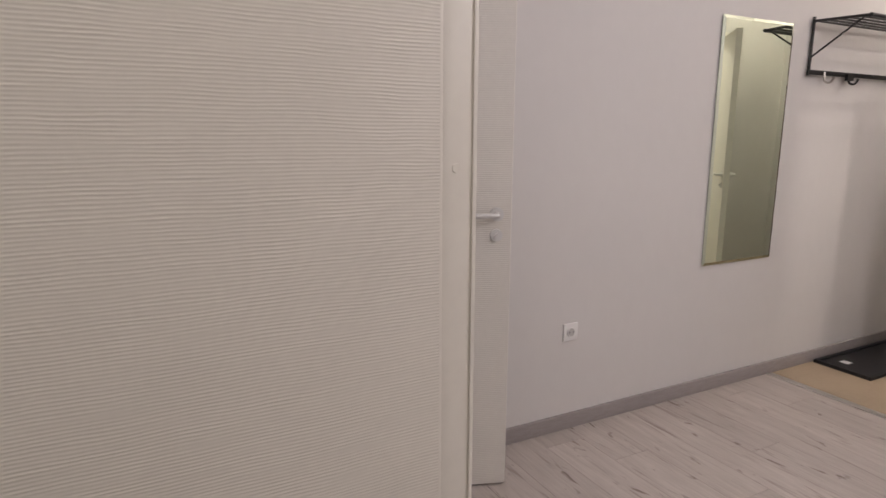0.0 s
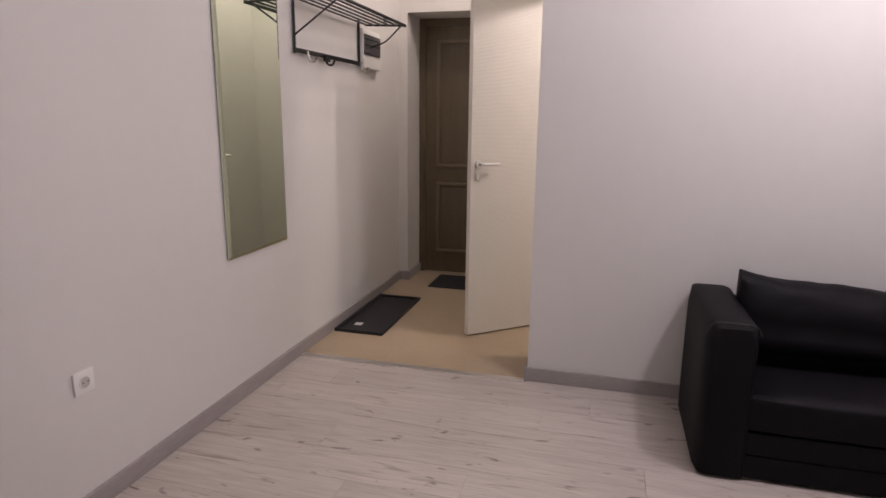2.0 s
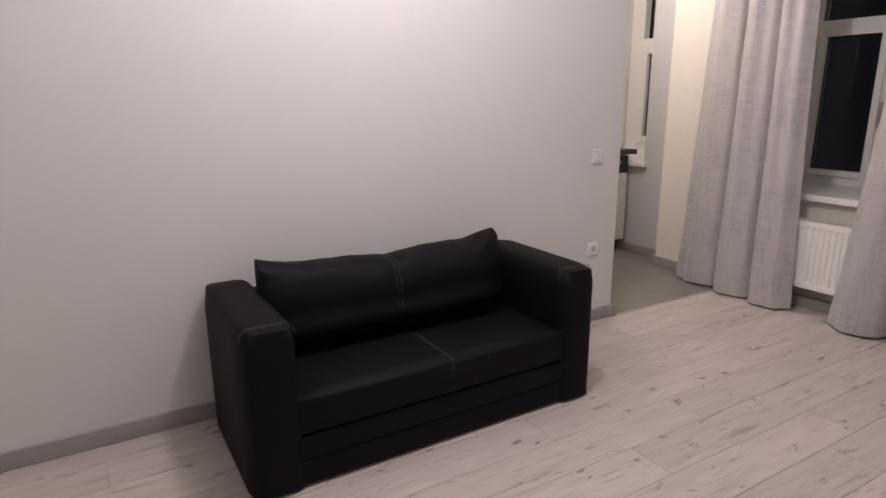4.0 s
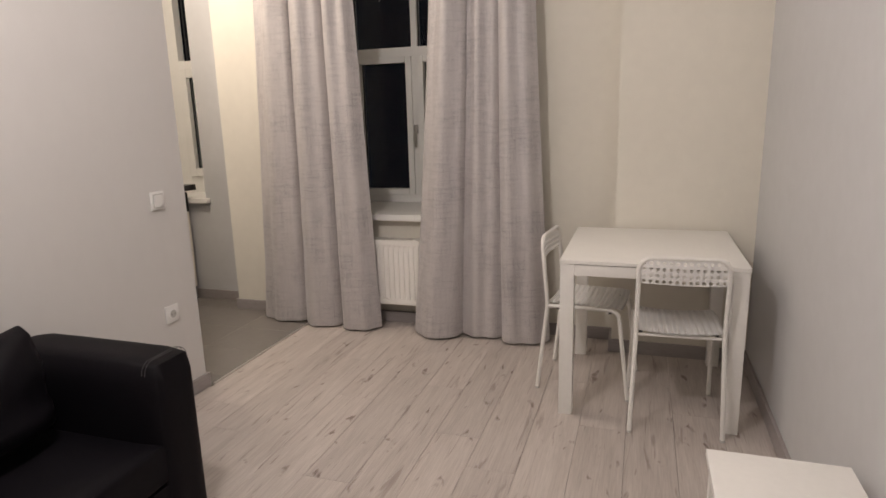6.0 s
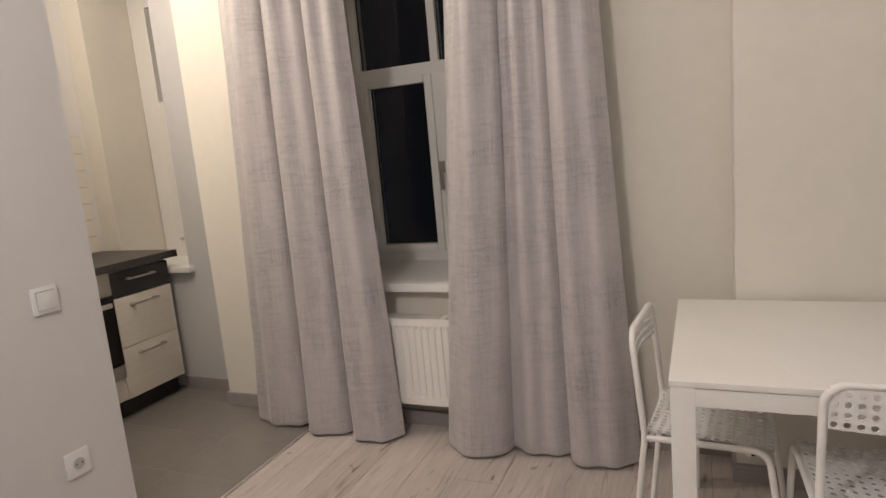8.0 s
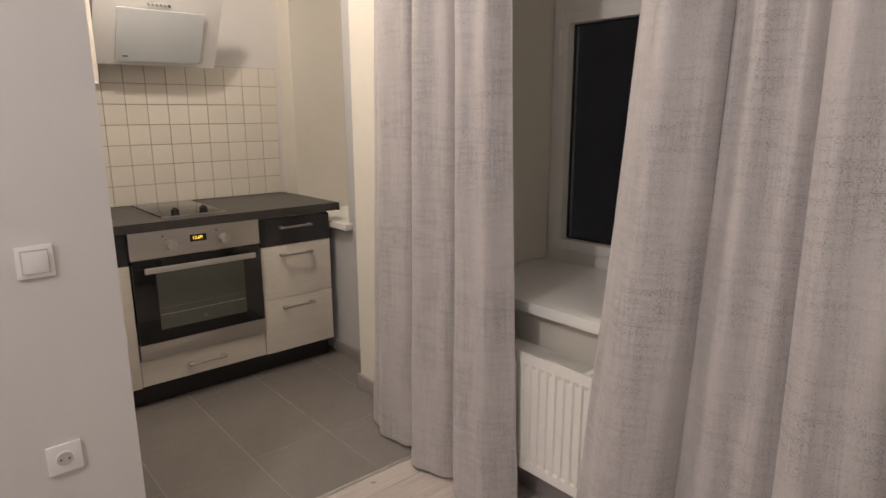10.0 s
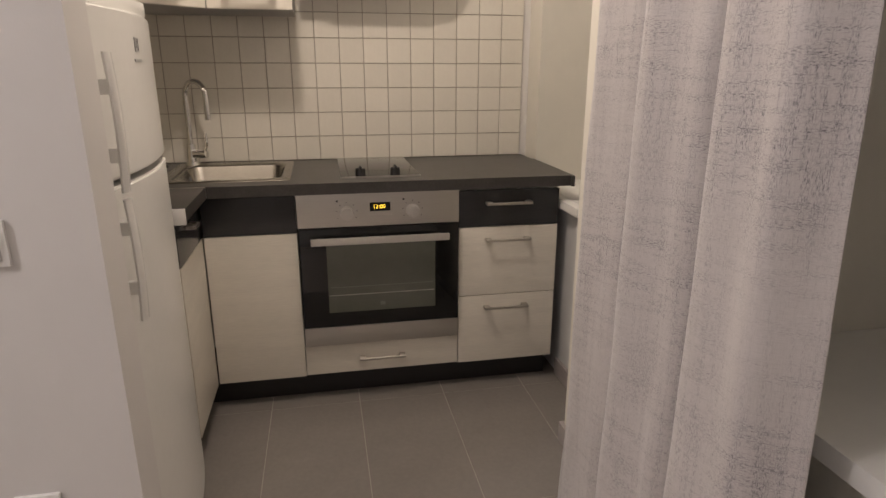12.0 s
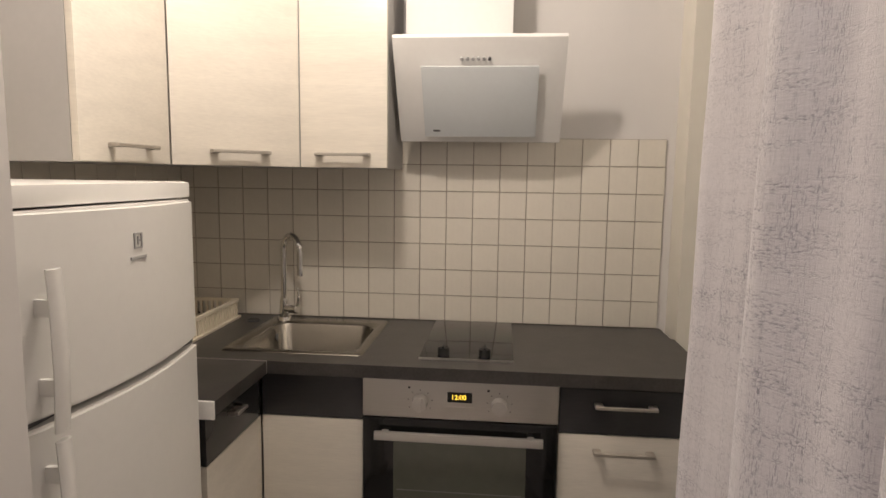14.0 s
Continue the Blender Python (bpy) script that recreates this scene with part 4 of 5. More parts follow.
def front(name, b, mat, parent, handle=None, way=(0, 1, 0), out=(-1, 0, 0), length=0.13):
    p = block(name, b, mat, parent, 0.0012)
    if handle:
        bar_handle(p, handle, length, way, out)
    return p


base = thing("base_cabinet", "cream drawer unit with a dark top drawer", "kitchen cabinet", "kitchen base units")
block("body", (XF + 0.019, -1.600, 0.105, 6.56, -1.203, 0.823), CARCASS, base, 0.001)
front("drawer", (XF, -1.599, 0.673, XF + 0.018, -1.204, 0.812), DARK_FRONT, base, (XF, -1.395, 0.765), length=0.165)
front("drawer", (XF, -1.599, 0.395, XF + 0.018, -1.204, 0.670), CREAM_FRONT, base, (XF, -1.395, 0.622), length=0.165)
front("drawer", (XF, -1.599, 0.108, XF + 0.018, -1.204, 0.392), CREAM_FRONT, base, (XF, -1.395, 0.345), length=0.165)

housing = thing("oven_cabinet", "cream oven housing with a shallow drawer below", "kitchen cabinet", "kitchen base units")
block("body", (XF + 0.06, -1.2015, 0.105, 6.56, -0.6065, 0.823), CARCASS, housing, 0.001)
front("drawer", (XF, -1.2005, 0.112, XF + 0.018, -0.6075, 0.232), CREAM_FRONT, housing, (XF, -0.90, 0.172), length=0.165)

sinkcab = thing("sink_cabinet", "cream corner sink unit with a dark panel above", "kitchen cabinet", "kitchen base units")
block("body", (XF + 0.019, -0.605, 0.105, 6.56, -0.288, 0.69), CARCASS, sinkcab, 0.001)
front("panel", (XF, -0.6045, 0.682, XF + 0.018, -0.284, 0.818), DARK_FRONT, sinkcab)
front("door", (XF, -0.6045, 0.108, XF + 0.018, -0.284, 0.679), CREAM_FRONT, sinkcab)

sidecab = thing("base_cabinet", "narrow cream unit with a dark drawer beside the fridge", "kitchen cabinet", "kitchen base units")
block("body", (5.642, -0.261, 0.105, 5.998, 0.262, 0.823), CARCASS, sidecab, 0.001)
front("drawer", (5.643, -0.280, 0.682, 5.997, -0.262, 0.818), DARK_FRONT, sidecab, (5.80, -0.280, 0.775), (1, 0, 0), (0, -1, 0), 0.06)
front("door", (5.643, -0.280, 0.108, 5.997, -0.262, 0.679), CREAM_FRONT, sidecab)

plinth = thing("kitchen_plinth", "black plinth boards under the kitchen units", "plinth")
block("board", (6.06, -1.595, 0.0, 6.075, -0.23, 0.104), PLINTH, plinth, 0.001)
block("board", (5.645, -0.23, 0.0, 6.06, -0.215, 0.104), PLINTH, plinth, 0.001)

# worktop with the opening for the sink left out
WZ0, WZ1 = 0.826, 0.866
worktop = thing("worktop", "charcoal laminate worktop running round the corner", "worktop")
bm = bmesh.new()
SKX0, SKX1, SKY0, SKY1 = 6.075, 6.445, -0.565, -0.165
box(bm, 5.966, -1.628, WZ0, 6.566, SKY0, WZ1)
box(bm, 5.966, SKY0, WZ0, SKX0, SKY1, WZ1)
box(bm, SKX1, SKY0, WZ0, 6.566, SKY1, WZ1)
box(bm, 5.966, SKY1, WZ0, 6.566, 0.266, WZ1)
box(bm, 5.952, -1.640, WZ0, 6.415, -1.628, WZ1)
bmesh.ops.remove_doubles(bm, verts=bm.verts, dist=0.0005)
part("top", bm, WORKTOP, worktop, smooth=0)
bm = bmesh.new()
box(bm, 5.622, -0.315, WZ0, 5.963, 0.266, WZ1)
soften(bm, 0.003)
part("return_top", bm, WORKTOP, worktop)
block("joint_strip", (5.9632, -0.315, WZ0, 5.9658, 0.266, WZ1 + 0.001), ALU, worktop, 0.0, "pale metal joint strip")
block("end_cap", (5.614, -0.318, WZ0 - 0.004, 5.6215, -0.26, WZ1 + 0.003), WHITE_PLASTIC, worktop, 0.001, "white plastic end cap")

sink = thing("kitchen_sink", "square stainless steel inset sink with a broad rim", "sink")
bm = bmesh.new()
x0, x1, y0, y1, zr = 6.05, 6.52, -0.59, -0.125, 0.8705


def rrect(x0, y0, x1, y1, r, z, n=5):
    out = []
    for cx, cy, a0 in ((x1 - r, y1 - r, 0), (x0 + r, y1 - r, 90), (x0 + r, y0 + r, 180), (x1 - r, y0 + r, 270)):
        for k in range(n + 1):
            a = radians(a0 + 90 * k / n)
            out.append(bm.verts.new((cx + r * math.cos(a), cy + r * math.sin(a), z)))
    return out


loops = [rrect(x0, y0, x1, y1, 0.012, 0.8665), rrect(x0 + 0.004, y0 + 0.004, x1 - 0.004, y1 - 0.004, 0.012, zr), rrect(6.080, -0.560, 6.440, -0.170, 0.055, zr - 0.001),
         rrect(6.086, -0.554, 6.434, -0.176, 0.055, zr - 0.008), rrect(6.098, -0.542, 6.422, -0.188, 0.055, 0.745), rrect(6.125, -0.515, 6.395, -0.215, 0.045, 0.715)]
for a, b in zip(loops, loops[1:]):
    for k in range(len(a)):
        bm.faces.new((a[k], a[(k + 1) % len(a)], b[(k + 1) % len(a)], b[k]))
bm.faces.new(loops[-1])
part("bowl", bm, SINK_STEEL, sink, smooth=50)
bm = bmesh.new()
cylinder(bm, (6.40, -0.181, 0.82), (6.40, -0.187, 0.82), 0.014)
part("overflow", bm, GREY_PLASTIC, sink, "dark overflow cover")
bm = bmesh.new()
cylinder(bm, (6.265, -0.36, 0.7152), (6.265, -0.36, 0.719), 0.035, seg=20)
part("drain", bm, GREY_PLASTIC, sink, "dark drain cover")
bm = bmesh.new()
cylinder(bm, (6.45, -0.070, 0.8662), (6.45, -0.070, 0.872), 0.026, 0.023, 20)
tagged(new("worktop_plug", finish(bm, "worktop_plug", GASKET)), "round black plug in the worktop behind the sink", "plug")

tap = thing("kitchen_tap", "chrome gooseneck kitchen tap with a side lever", "tap")
bx, by = 6.478, -0.185
bm = bmesh.new()
cylinder(bm, (bx, by, 0.870), (bx, by, 0.882), 0.028, 0.026, 20)
cylinder(bm, (bx, by, 0.882), (bx, by, 0.955), 0.021, 0.017, 20)
part("base", bm, CHROME, tap)
bm = bmesh.new()
arc = [(bx, by, 0.95), (bx, by, 1.145)]
dx, dy = -0.070, -0.088
for k in range(1, 13):
    a = math.pi * k / 12
    arc.append((bx + dx * (1 - math.cos(a)) / 2 * 1.0, by + dy * (1 - math.cos(a)) / 2, 1.145 + 0.058 * math.sin(a)))
arc.append((bx + dx, by + dy, 1.055))
tube(bm, arc, 0.0115, 14)
part("spout", bm, CHROME, tap)
bm = bmesh.new()
cylinder(bm, (bx - 0.01, by - 0.012, 0.915), (bx - 0.030, by - 0.062, 0.918), 0.017, 0.017, 18)
tube(bm, rounded([(bx - 0.028, by - 0.056, 0.925), (bx - 0.038, by - 0.070, 0.955), (bx - 0.034, by - 0.066, 1.00)], 0.02), 0.005)
part("lever", bm, CHROME, tap)

hob = thing("hob", "two-ring black ceramic hob with front knobs", "hob")
block("glass_top", (6.05, -1.065, 0.8662, 6.545, -0.772, 0.8725), HOB_GLASS, hob, 0.0015)
bm = bmesh.new()
for q in ((6.047, -1.066, 6.0498, -0.771),):
    box(bm, q[0], q[1], 0.8662, q[2], q[3], 0.873)
part("rim", bm, STEEL, hob, "thin steel rim", 0)
for y in (-0.845, -0.975):
    bm = bmesh.new()
    cylinder(bm, (6.085, y, 0.8726), (6.085, y, 0.896), 0.019, 0.017, 20)
    box(bm, 6.067, y - 0.004, 0.896, 6.103, y + 0.004, 0.904)
    part("knob", bm, PLINTH, hob, "black knob")
oven = thing("built_in_oven", "built-in steel and black glass oven showing its clock", "oven")
block("body", (XF + 0.022, -1.19, 0.24, XF + 0.059, -0.618, 0.82), PLINTH, oven, 0.001)
panel = block("control_panel", (XF - 0.012, -1.200, 0.700, XF + 0.0215, -0.608, 0.822), STEEL, oven, 0.002)
door = block("door", (XF - 0.020, -1.198, 0.315, XF + 0.0215, -0.610, 0.697), BLACK_GLASS, oven, 0.003, "black glass door")
block("window", (XF - 0.0212, -1.108, 0.372, XF - 0.0203, -0.705, 0.638), OVEN_WINDOW, door, 0.0, "dim oven window")
block("rack_wire", (XF - 0.0215, -1.104, 0.439, XF - 0.0213, -0.709, 0.4415), STEEL, door, 0.0, "bright front wire of the oven rack")
block("oven_mark", (XF - 0.0216, -0.915, 0.392, XF - 0.0213, -0.897, 0.406), RACK_WIRE, door, 0.0, "faint grey mark on the glass")
block("rack_line", (XF - 0.0217, -1.098, 0.470, XF - 0.0213, -0.715, 0.4735), RACK_WIRE, door, 0.0)
bm = bmesh.new()
box(bm, XF - 0.062, -1.155, 0.645, XF - 0.046, -0.652, 0.669)
for y in (-1.13, -0.69):
    box(bm, XF - 0.046, y, 0.649, XF - 0.0203, y + 0.02, 0.663)
soften(bm, 0.002)
part("handle", bm, KNOB, door, "steel bar handle")
block("lower_trim", (XF - 0.016, -1.199, 0.237, XF + 0.0215, -0.609, 0.312), STEEL, oven, 0.002, "steel trim strip")
for y in (-0.785, -1.025):
    bm = bmesh.new()
    cylinder(bm, (XF - 0.0121, y, 0.752), (XF - 0.040, y, 0.752), 0.025, 0.022, 24)
    box(bm, XF - 0.046, y - 0.005, 0.730, XF - 0.039, y + 0.004, 0.774)
    knob = part("knob", bm, KNOB, panel)
    for k in range(7):
        a = radians(-30 + 240 * k / 6)
        bm = bmesh.new()
        box(bm, XF - 0.0126, y - 0.0015 + 0.037 * math.cos(a), 0.7505 + 0.037 * math.sin(a), XF - 0.0121, y + 0.0015 + 0.037 * math.cos(a), 0.7535 + 0.037 * math.sin(a))
        part("dial_mark", bm, GASKET, panel, smooth=0)
    block("symbol", (XF - 0.0126, y + 0.030, 0.792, XF - 0.0121, y + 0.037, 0.799), GASKET, panel, 0.0)
block("display", (XF - 0.0135, -0.943, 0.755, XF - 0.0121, -0.868, 0.787), BLACK_GLASS, panel, 0.0)
block("button_bar", (XF - 0.0145, -0.948, 0.735, XF - 0.0121, -0.864, 0.742), STEEL, panel, 0.0005)
txt = bpy.data.curves.new("clock_digits", "FONT")
txt.body, txt.size, txt.align_x, txt.align_y, txt.extrude = "12:00", 0.021, "CENTER", "CENTER", 0.0002
txt.materials.append(DISPLAY)
digits = new("clock_digits", txt)
digits.matrix_world = Matrix.Translation((XF - 0.0139, -0.902, 0.771)) @ Matrix(((0, 0, -1, 0), (-1, 0, 0, 0), (0, 1, 0, 0), (0, 0, 0, 1)))
digits.parent = panel
tagged(digits, "glowing orange clock digits reading 12:00")


# wall cabinets
def wall_handle(parent, c, way, out):
    bar_handle(parent, c, 0.17, way, out)


CZ0, CZ1 = 1.455, 2.18
wc = thing("wall_cabinet", "narrow cream wood-grain wall cabinet beside the hood", "kitchen cabinet", "kitchen wall units")
block("body", (6.27, -0.632, CZ0, 6.566, -0.334, CZ1), CARCASS, wc, 0.001)
p = block("door", (6.25, -0.631, CZ0 + 0.002, 6.2685, -0.335, CZ1 - 0.002), CREAM_FRONT, wc, 0.0015)
wall_handle(p, (6.25, -0.483, CZ0 + 0.045), (0, 1, 0), (-1, 0, 0))
wc = thing("wall_cabinet", "cream wood-grain wall cabinet over the fridge side", "kitchen cabinet", "kitchen wall units")
block("body", (5.572, -0.012, CZ0, 5.966, 0.268, CZ1), CARCASS, wc, 0.001)
p = block("door", (5.573, -0.032, CZ0 + 0.002, 5.965, -0.0135, CZ1 - 0.002), CREAM_FRONT, wc, 0.0015)
wall_handle(p, (5.77, -0.032, CZ0 + 0.045), (1, 0, 0), (0, -1, 0))
wc = thing("wall_cabinet", "diagonal cream wood-grain corner wall cabinet", "kitchen cabinet", "kitchen wall units")
bm = bmesh.new()
plan = [(6.566, -0.3325), (6.566, 0.268), (5.968, 0.268), (5.968, -0.012), (6.272, -0.3325)]
lo, hi = [bm.verts.new((*q, CZ0)) for q in plan], [bm.verts.new((*q, CZ1)) for q in plan]
bm.faces.new(lo)
bm.faces.new(hi[::-1])
for k in range(5):
    bm.faces.new((lo[k], lo[(k + 1) % 5], hi[(k + 1) % 5], hi[k]))
part("body", bm, CARCASS, wc, smooth=0)
p0, p1 = Vector((6.250, -0.333, 0)), Vector((5.967, -0.034, 0))
d = (p1 - p0)
L = d.length
m = Matrix.Translation((p0.x, p0.y, 0)) @ Matrix.Rotation(math.atan2(d.y, d.x), 4, "Z")
bm = bmesh.new()
box(bm, 0.002, -0.018, CZ0 + 0.002, L - 0.002, 0.0, CZ1 - 0.002, m)
soften(bm, 0.0015)
p = part("door", bm, CREAM_FRONT, wc)
nrm = Vector((-d.y, d.x, 0)).normalized()
if nrm.x > 0:
    nrm = -nrm
mid = (p0 + p1) / 2
wall_handle(p, (mid.x, mid.y, CZ0 + 0.045), d.normalized(), nrm)

# hood
hood = thing("cooker_hood", "white slanted cooker hood with pale glass panel", "cooker hood")
HY0, HY1 = -1.214, -0.648
bm = bmesh.new()
prof = [(6.43, 1.556), (6.235, 1.876), (6.243, 1.888), (6.268, 1.888), (6.462, 1.570), (6.455, 1.556)]
la, lb = [bm.verts.new((x, HY0, z)) for x, z in prof], [bm.verts.new((x, HY1, z)) for x, z in prof]
bm.faces.new(la)
bm.faces.new(lb[::-1])
for k in range(len(prof)):
    bm.faces.new((la[k], lb[k], lb[(k + 1) % len(prof)], la[(k + 1) % len(prof)]))
bmesh.ops.recalc_face_normals(bm, faces=bm.faces)
soften(bm, 0.003)
part("front_slab", bm, HOOD_WHITE, hood)
bm = bmesh.new()
prof = [(6.4635, 1.572), (6.2715, 1.887), (6.566, 1.887), (6.566, 1.572)]
la, lb = [bm.verts.new((x, -1.04, z)) for x, z in prof], [bm.verts.new((x, -0.672, z)) for x, z in prof]
bm.faces.new(la)
bm.faces.new(lb[::-1])
for k in range(4):
    bm.faces.new((la[k], lb[k], lb[(k + 1) % 4], la[(k + 1) % 4]))
part("body", bm, HOOD_WHITE, hood, smooth=0)
slope = Vector((6.235 - 6.43, 0, 1.876 - 1.556)).normalized()
outn = Vector((-slope.z, 0, slope.x))
mh = Matrix((Vector((0, -1, 0)), slope, outn)).transposed().to_4x4()
mh.translation = (6.43, -0.735, 1.556)
bm = bmesh.new()
box(bm, 0.005, 0.030, 0.012, 0.392, 0.285, 0.020, mh)
soften(bm, 0.002)
part("glass_panel", bm, HOOD_GLASS, hood, "pale blue-grey glass panel")
bm = bmesh.new()
box(bm, 0.02, 0.05, 0.0005, 0.355, 0.26, 0.0118, mh)
part("panel_mount", bm, HOOD_WHITE, hood)
bm = bmesh.new()
box(bm, 0.035, 0.050, 0.0202, 0.06, 0.057, 0.0206, mh)
part("badge", bm, GREY_PLASTIC, hood, "small grey badge", 0)
for k in range(6):
    bm = bmesh.new()
    c0, c1 = mh @ Vector((0.140 + 0.018 * k, 0.305, 0.0005)), mh @ Vector((0.140 + 0.018 * k, 0.305, 0.010))
    cylinder(bm, c0, c1, 0.0055, seg=12)
    part("button", bm, BADGE if k < 5 else GREY_PLASTIC, hood)
block("chimney", (6.375, -1.040, 1.889, 6.566, -0.672, TOP), HOOD_WHITE, hood, 0.002)

# fridge
fridge = thing("fridge_freezer", "white fridge with top freezer and long bar handles", "fridge")
FX0, FX1, FYB, FYF = 5.052, 5.598, 0.255, -0.230
block("cabinet", (FX0, FYF, 0.03, FX1, FYB, 1.395), FRIDGE, fridge, 0.006)
block("top_panel", (FX0 - 0.003, FYF - 0.055, 1.374, FX1 + 0.003, FYB, 1.412), FRIDGE, fridge, 0.012)


def bowed_door(name, z0, z1):
    """A door whose front bulges outwards across its width."""
    bm = bmesh.new()
    n = 24
    pts = [(FX0 + 0.001 + (FX1 - FX0 - 0.002) * k / n, FYF - 0.058 - 0.034 * math.sin(math.pi * k / n) ** 0.9) for k in range(n + 1)]
    plan = [(FX0 + 0.001, FYF - 0.004)] + pts + [(FX1 - 0.001, FYF - 0.004)]
    lo, hi = [bm.verts.new((*q, z0)) for q in plan], [bm.verts.new((*q, z1)) for q in plan]
    bm.faces.new(lo)
    bm.faces.new(hi[::-1])
    for k in range(len(plan)):
        bm.faces.new((lo[k], lo[(k + 1) % len(plan)], hi[(k + 1) % len(plan)], hi[k]))
    bmesh.ops.recalc_face_normals(bm, faces=bm.faces)
    edges = [e for e in bm.edges if abs(e.verts[0].co.z - e.verts[1].co.z) < 1e-5]
    bmesh.ops.bevel(bm, geom=edges, offset=0.006, segments=3, affect="EDGES", clamp_overlap=True)
    return part(name, bm, FRIDGE, fridge, smooth=40)


upper = bowed_door("freezer_door", 1.037, 1.371)
lower = bowed_door("fridge_door", 0.055, 1.025)
block("gap_strip", (FX0 + 0.004, FYF - 0.05, 1.0255, FX1 - 0.004, FYF - 0.005, 1.0365), GREY_PLASTIC, fridge, 0.0)


def fridge_handle(parent, z0, z1):
    """A flat upright bar held off the door by two thin flanges."""
    x, y = FX0 + 0.040, FYF - 0.070
    bm = bmesh.new()
    n = 10
    rings = []
    for k in range(n + 1):
        t = k / n
        z = z0 + (z1 - z0) * t
        out = 0.028 + 0.005 * math.sin(math.pi * t)
        half = 0.0170 - 0.0015 * abs(2 * t - 1)
        rings.append([bm.verts.new((x + dx * half, y - out - dy, z)) for dx, dy in ((-1, 0), (-0.6, 0.007), (0.6, 0.007), (1, 0), (0.8, -0.005), (-0.8, -0.005))])
    for a, b in zip(rings, rings[1:]):
        for k in range(6):
            bm.faces.new((a[k], a[(k + 1) % 6], b[(k + 1) % 6], b[k]))
    bm.faces.new(rings[0])
    bm.faces.new(rings[-1][::-1])
    bar = part("handle", bm, FRIDGE, parent, "flat white bar handle", 50)
    for z in (z0 + 0.27 * (z1 - z0), z0 + 0.76 * (z1 - z0)):
        bm = bmesh.new()
        box(bm, x - 0.005, y - 0.027, z - 0.014, x + 0.006, y + 0.020, z + 0.014)
        soften(bm, 0.003)
        part("handle_flange", bm, FRIDGE, bar)


fridge_handle(upper, 1.020, 1.282)
fridge_handle(lower, 0.752, 1.006)
bm = bmesh.new()
yb0, yb1 = FYF - 0.0942, FYF - 0.0905
for q in ((5.238, 1.290, 5.242, 1.320), (5.260, 1.290, 5.264, 1.320), (5.242, 1.290, 5.260, 1.293), (5.242, 1.317, 5.260, 1.320), (5.249, 1.297, 5.252, 1.313), (5.252, 1.303, 5.257, 1.307)):
    box(bm, q[0] + 0.074, yb0, q[1] - 0.003, q[2] + 0.074, yb1, q[3] - 0.003)
part("badge", bm, BADGE, upper, "small grey square badge", 0)
bm = bmesh.new()
box(bm, 5.300, FYF - 0.0940, 1.266, 5.350, FYF - 0.0905, 1.272)
part("badge", bm, BADGE, upper, "small grey lettering bar", 0)
for x in (FX0 + 0.05, FX1 - 0.05):
    for y in (FYF + 0.05, FYB - 0.05):
        bm = bmesh.new()
        cylinder(bm, (x, y, 0), (x, y, 0.031), 0.018)
        part("foot", bm, RUBBER, fridge)
bm = bmesh.new()
box(bm, 5.03, -0.20, 1.4122, 5.11, -0.10, 1.452)
soften(bm, 0.012, 3)
tagged(new("adapter_box", finish(bm, "adapter_box", WHITE_PLASTIC)), "small white rounded box lying on the fridge", "box")

# dish rack
dish = thing("dish_rack", "cream plastic dish drainer standing on the worktop", "dish rack")
DX0, DX1, DY0, DY1 = 5.98, 6.50, 0.0, 0.25
block("tray", (DX0, DY0, 0.8662, DX1, DY1, 0.876), RACK_CREAM, dish, 0.003)
bm = bmesh.new()
for q in ((DX0 + 0.005, DY0 + 0.005, DX1 - 0.005, DY0 + 0.017), (DX0 + 0.005, DY1 - 0.017, DX1 - 0.005, DY1 - 0.005), (DX0 + 0.005, DY0 + 0.017, DX0 + 0.017, DY1 - 0.017), (DX1 - 0.017, DY0 + 0.017, DX1 - 0.005, DY1 - 0.017)):
    box(bm, q[0], q[1], 0.930, q[2], q[3], 0.944)
soften(bm, 0.003)
part("rim", bm, RACK_CREAM, dish)
slat = bmesh.new()
box(slat, -0.004, -0.004, 0.8765, 0.004, 0.004, 0.9295)
sm = finish(slat, "bar", RACK_CREAM, 0)
for k in range(26):
    for y in (DY0 + 0.011, DY1 - 0.011):
        o = new("bar", sm)
        o.location = (DX0 + 0.02 + k * (DX1 - DX0 - 0.04) / 25, y, 0)
        o.parent = dish
for k in range(10):
    for x in (DX0 + 0.011, DX1 - 0.011):
        o = new("bar", sm)
        o.location = (x, DY0 + 0.025 + k * (DY1 - DY0 - 0.05) / 9, 0)
        o.parent = dish

# ---------------- pieces of floors and walls ----------------
floor = thing("floor", "greyed oak laminate boards with knots and cracks", "floor", kind="structure")
PW = 0.1915
plank_meshes = {}


def plank_mesh(w, length):
    key = (round(w, 3), round(length, 3))
    if key not in plank_meshes:
        bm = bmesh.new()
        g = 0.0005
        box(bm, g, g, -0.0119, w - g, length - g, 0.0)
        top = [e for e in bm.edges if all(abs(v.co.z) < 1e-6 for v in e.verts)]
        bmesh.ops.bevel(bm, geom=top, offset=0.0008, segments=1, affect="EDGES")
        plank_meshes[key] = finish(bm, "plank", PLANK, 0)
    return plank_meshes[key]


x = X_RIGHT + 0.001
row = 0
while x < 4.886:
    w = min(PW, 4.889 - x)
    y = -1.4845 - ((0.0, 0.43, 0.86, 0.22, 0.65, 1.08)[row % 6])
    while y < 3.998:
        a, b = max(y, -1.4845), min(y + 1.29, 3.9985)
        if b - a > 0.02:
            o = new("plank", plank_mesh(w, b - a))
            o.location = (x, a, 0)
            o.parent = floor
        y += 1.29
    x += w
    row += 1
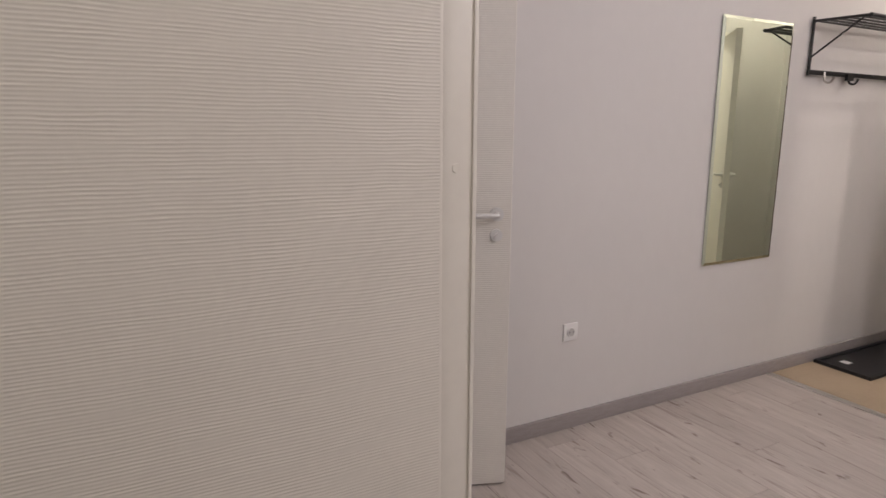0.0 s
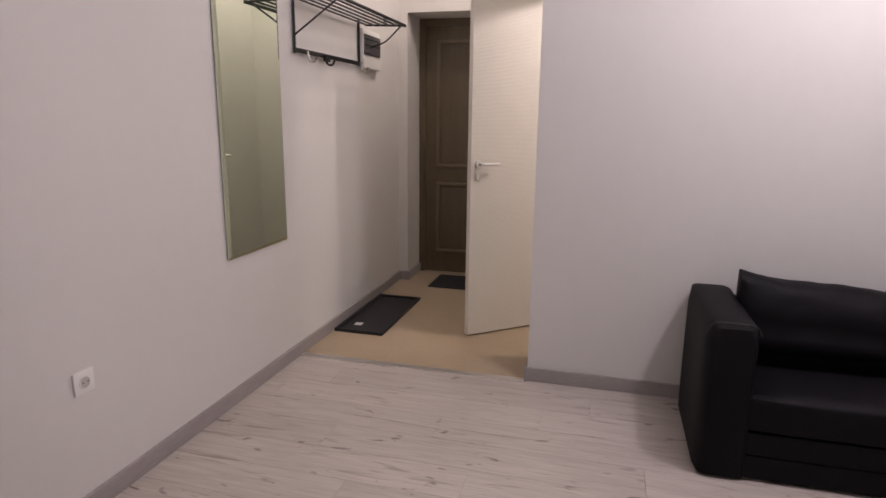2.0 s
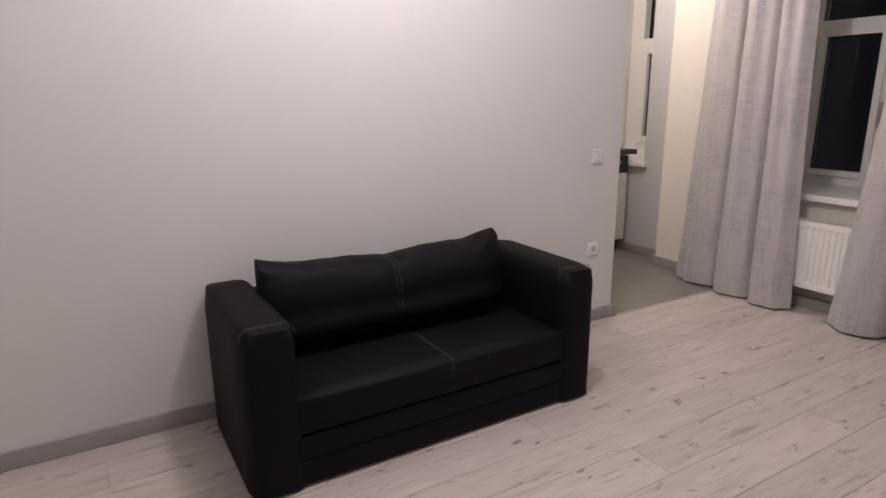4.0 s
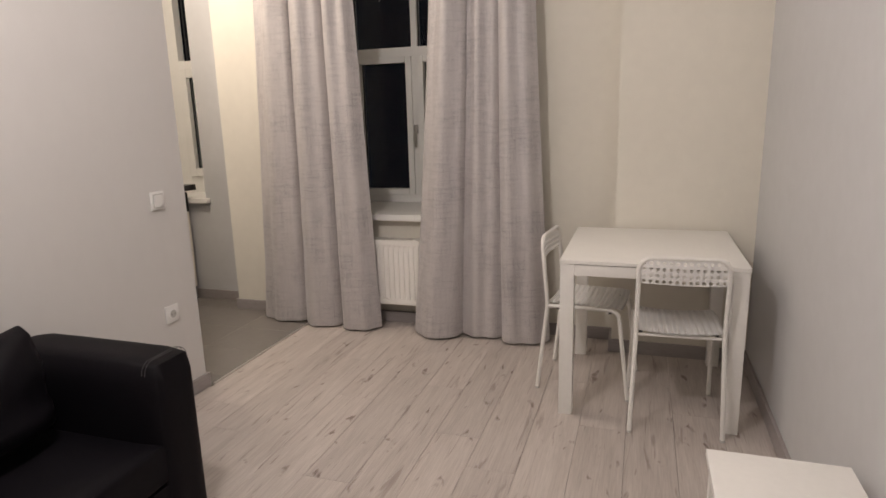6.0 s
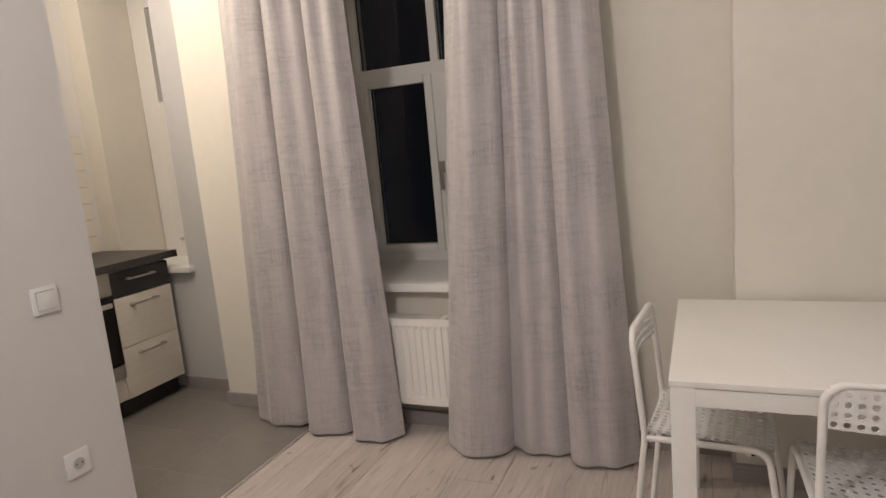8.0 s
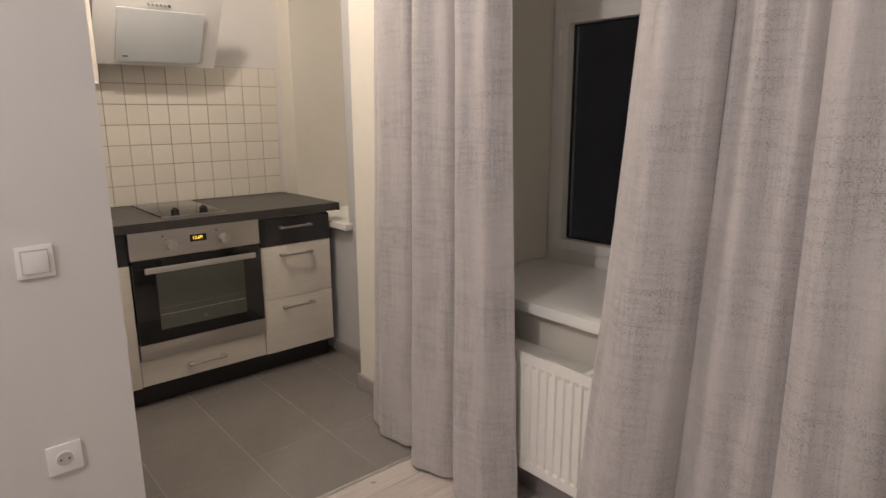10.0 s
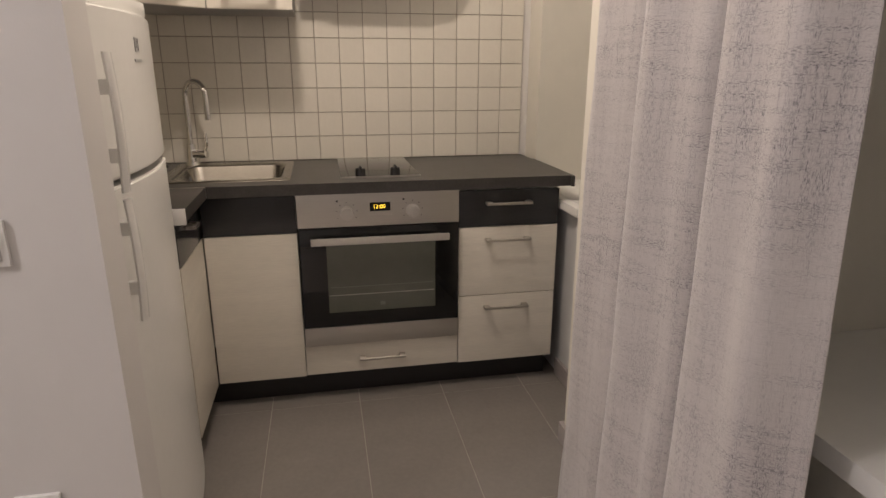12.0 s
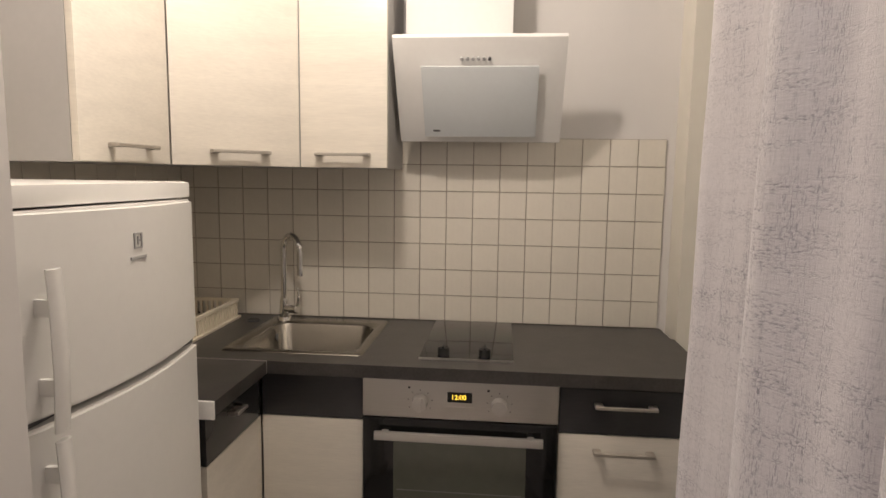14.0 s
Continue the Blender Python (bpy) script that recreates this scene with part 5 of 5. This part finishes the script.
for a, b in ((-0.330, 0.40), (0.40, 1.69), (1.69, 2.71)):
    o = new("plank", plank_mesh(0.022, b - a))
    o.location = (4.8895, a, 0)
    o.parent = floor
o = new("plank", plank_mesh(0.1, 0.836))
o.location = (2.2, 2.057, 0)
o.parent = floor

kitchen_floor = solid("kitchen_floor", [(4.9055, -1.65, -0.0118, 6.57, 0.27, -0.0007)], FLOOR_GROUT, "large grey-brown ceramic tiles on the kitchen floor", "floor")
tile_meshes = {}


def tile_mesh(dx, dy, dz, mat, name, bevel):
    key = (round(dx, 3), round(dy, 3), round(dz, 4), mat.name)
    if key not in tile_meshes:
        bm = bmesh.new()
        box(bm, 0, 0, 0, dx, dy, dz)
        bmesh.ops.bevel(bm, geom=list(bm.edges), offset=bevel, segments=1, affect="EDGES")
        tile_meshes[key] = finish(bm, name, mat, 0)
    return tile_meshes[key]


TPX, TPY = 0.67, 0.3345
for i in range(4):
    for j in range(7):
        a0 = 4.62 + i * TPX
        b0 = -1.807 + j * TPY
        a, b, c, d2 = max(a0, 4.906), max(b0, -1.65), min(a0 + TPX, 6.569), min(b0 + TPY, 0.269)
        if c - a > 0.02 and d2 - b > 0.02:
            o = new("tile", tile_mesh(c - a - 0.0026, d2 - b - 0.0026, 0.0032, FLOOR_TILE, "tile", 0.0003))
            o.location = (a + 0.0013, b + 0.0013, -0.0031)
            o.parent = kitchen_floor

TP = 0.1015
splash = solid("tiled_splashback_back", [(6.5645, -1.615, 0.866, 6.5698, 0.2698, 1.578)], GROUT, "square cream wall tiles with dark joints above the worktop", "splashback")
z0 = 0.8685
for j in range(7):
    for i in range(19):
        b = -1.6145 + i * TP
        e = min(b + TP - 0.003, 0.262)
        if e - b < 0.02:
            continue
        o = new("wall_tile", tile_mesh(0.004, e - b, TP - 0.003, WALL_TILE, "wall_tile", 0.0008))
        o.location = (6.5606, b, z0 + j * TP)
        o.parent = splash
splash2 = solid("tiled_splashback_side", [(5.03, 0.2645, 0.866, 6.560, 0.2698, 1.578)], GROUT, "square cream wall tiles with dark joints behind the fridge", "splashback")
for j in range(7):
    for i in range(16):
        b = 6.558 - (i + 1) * TP
        a = max(b, 5.032)
        if b + TP - 0.003 - a < 0.01:
            continue
        o = new("wall_tile", tile_mesh(b + TP - 0.003 - a, 0.004, TP - 0.003, WALL_TILE, "wall_tile", 0.0008))
        o.location = (a, 0.2606, z0 + j * TP)
        o.parent = splash2
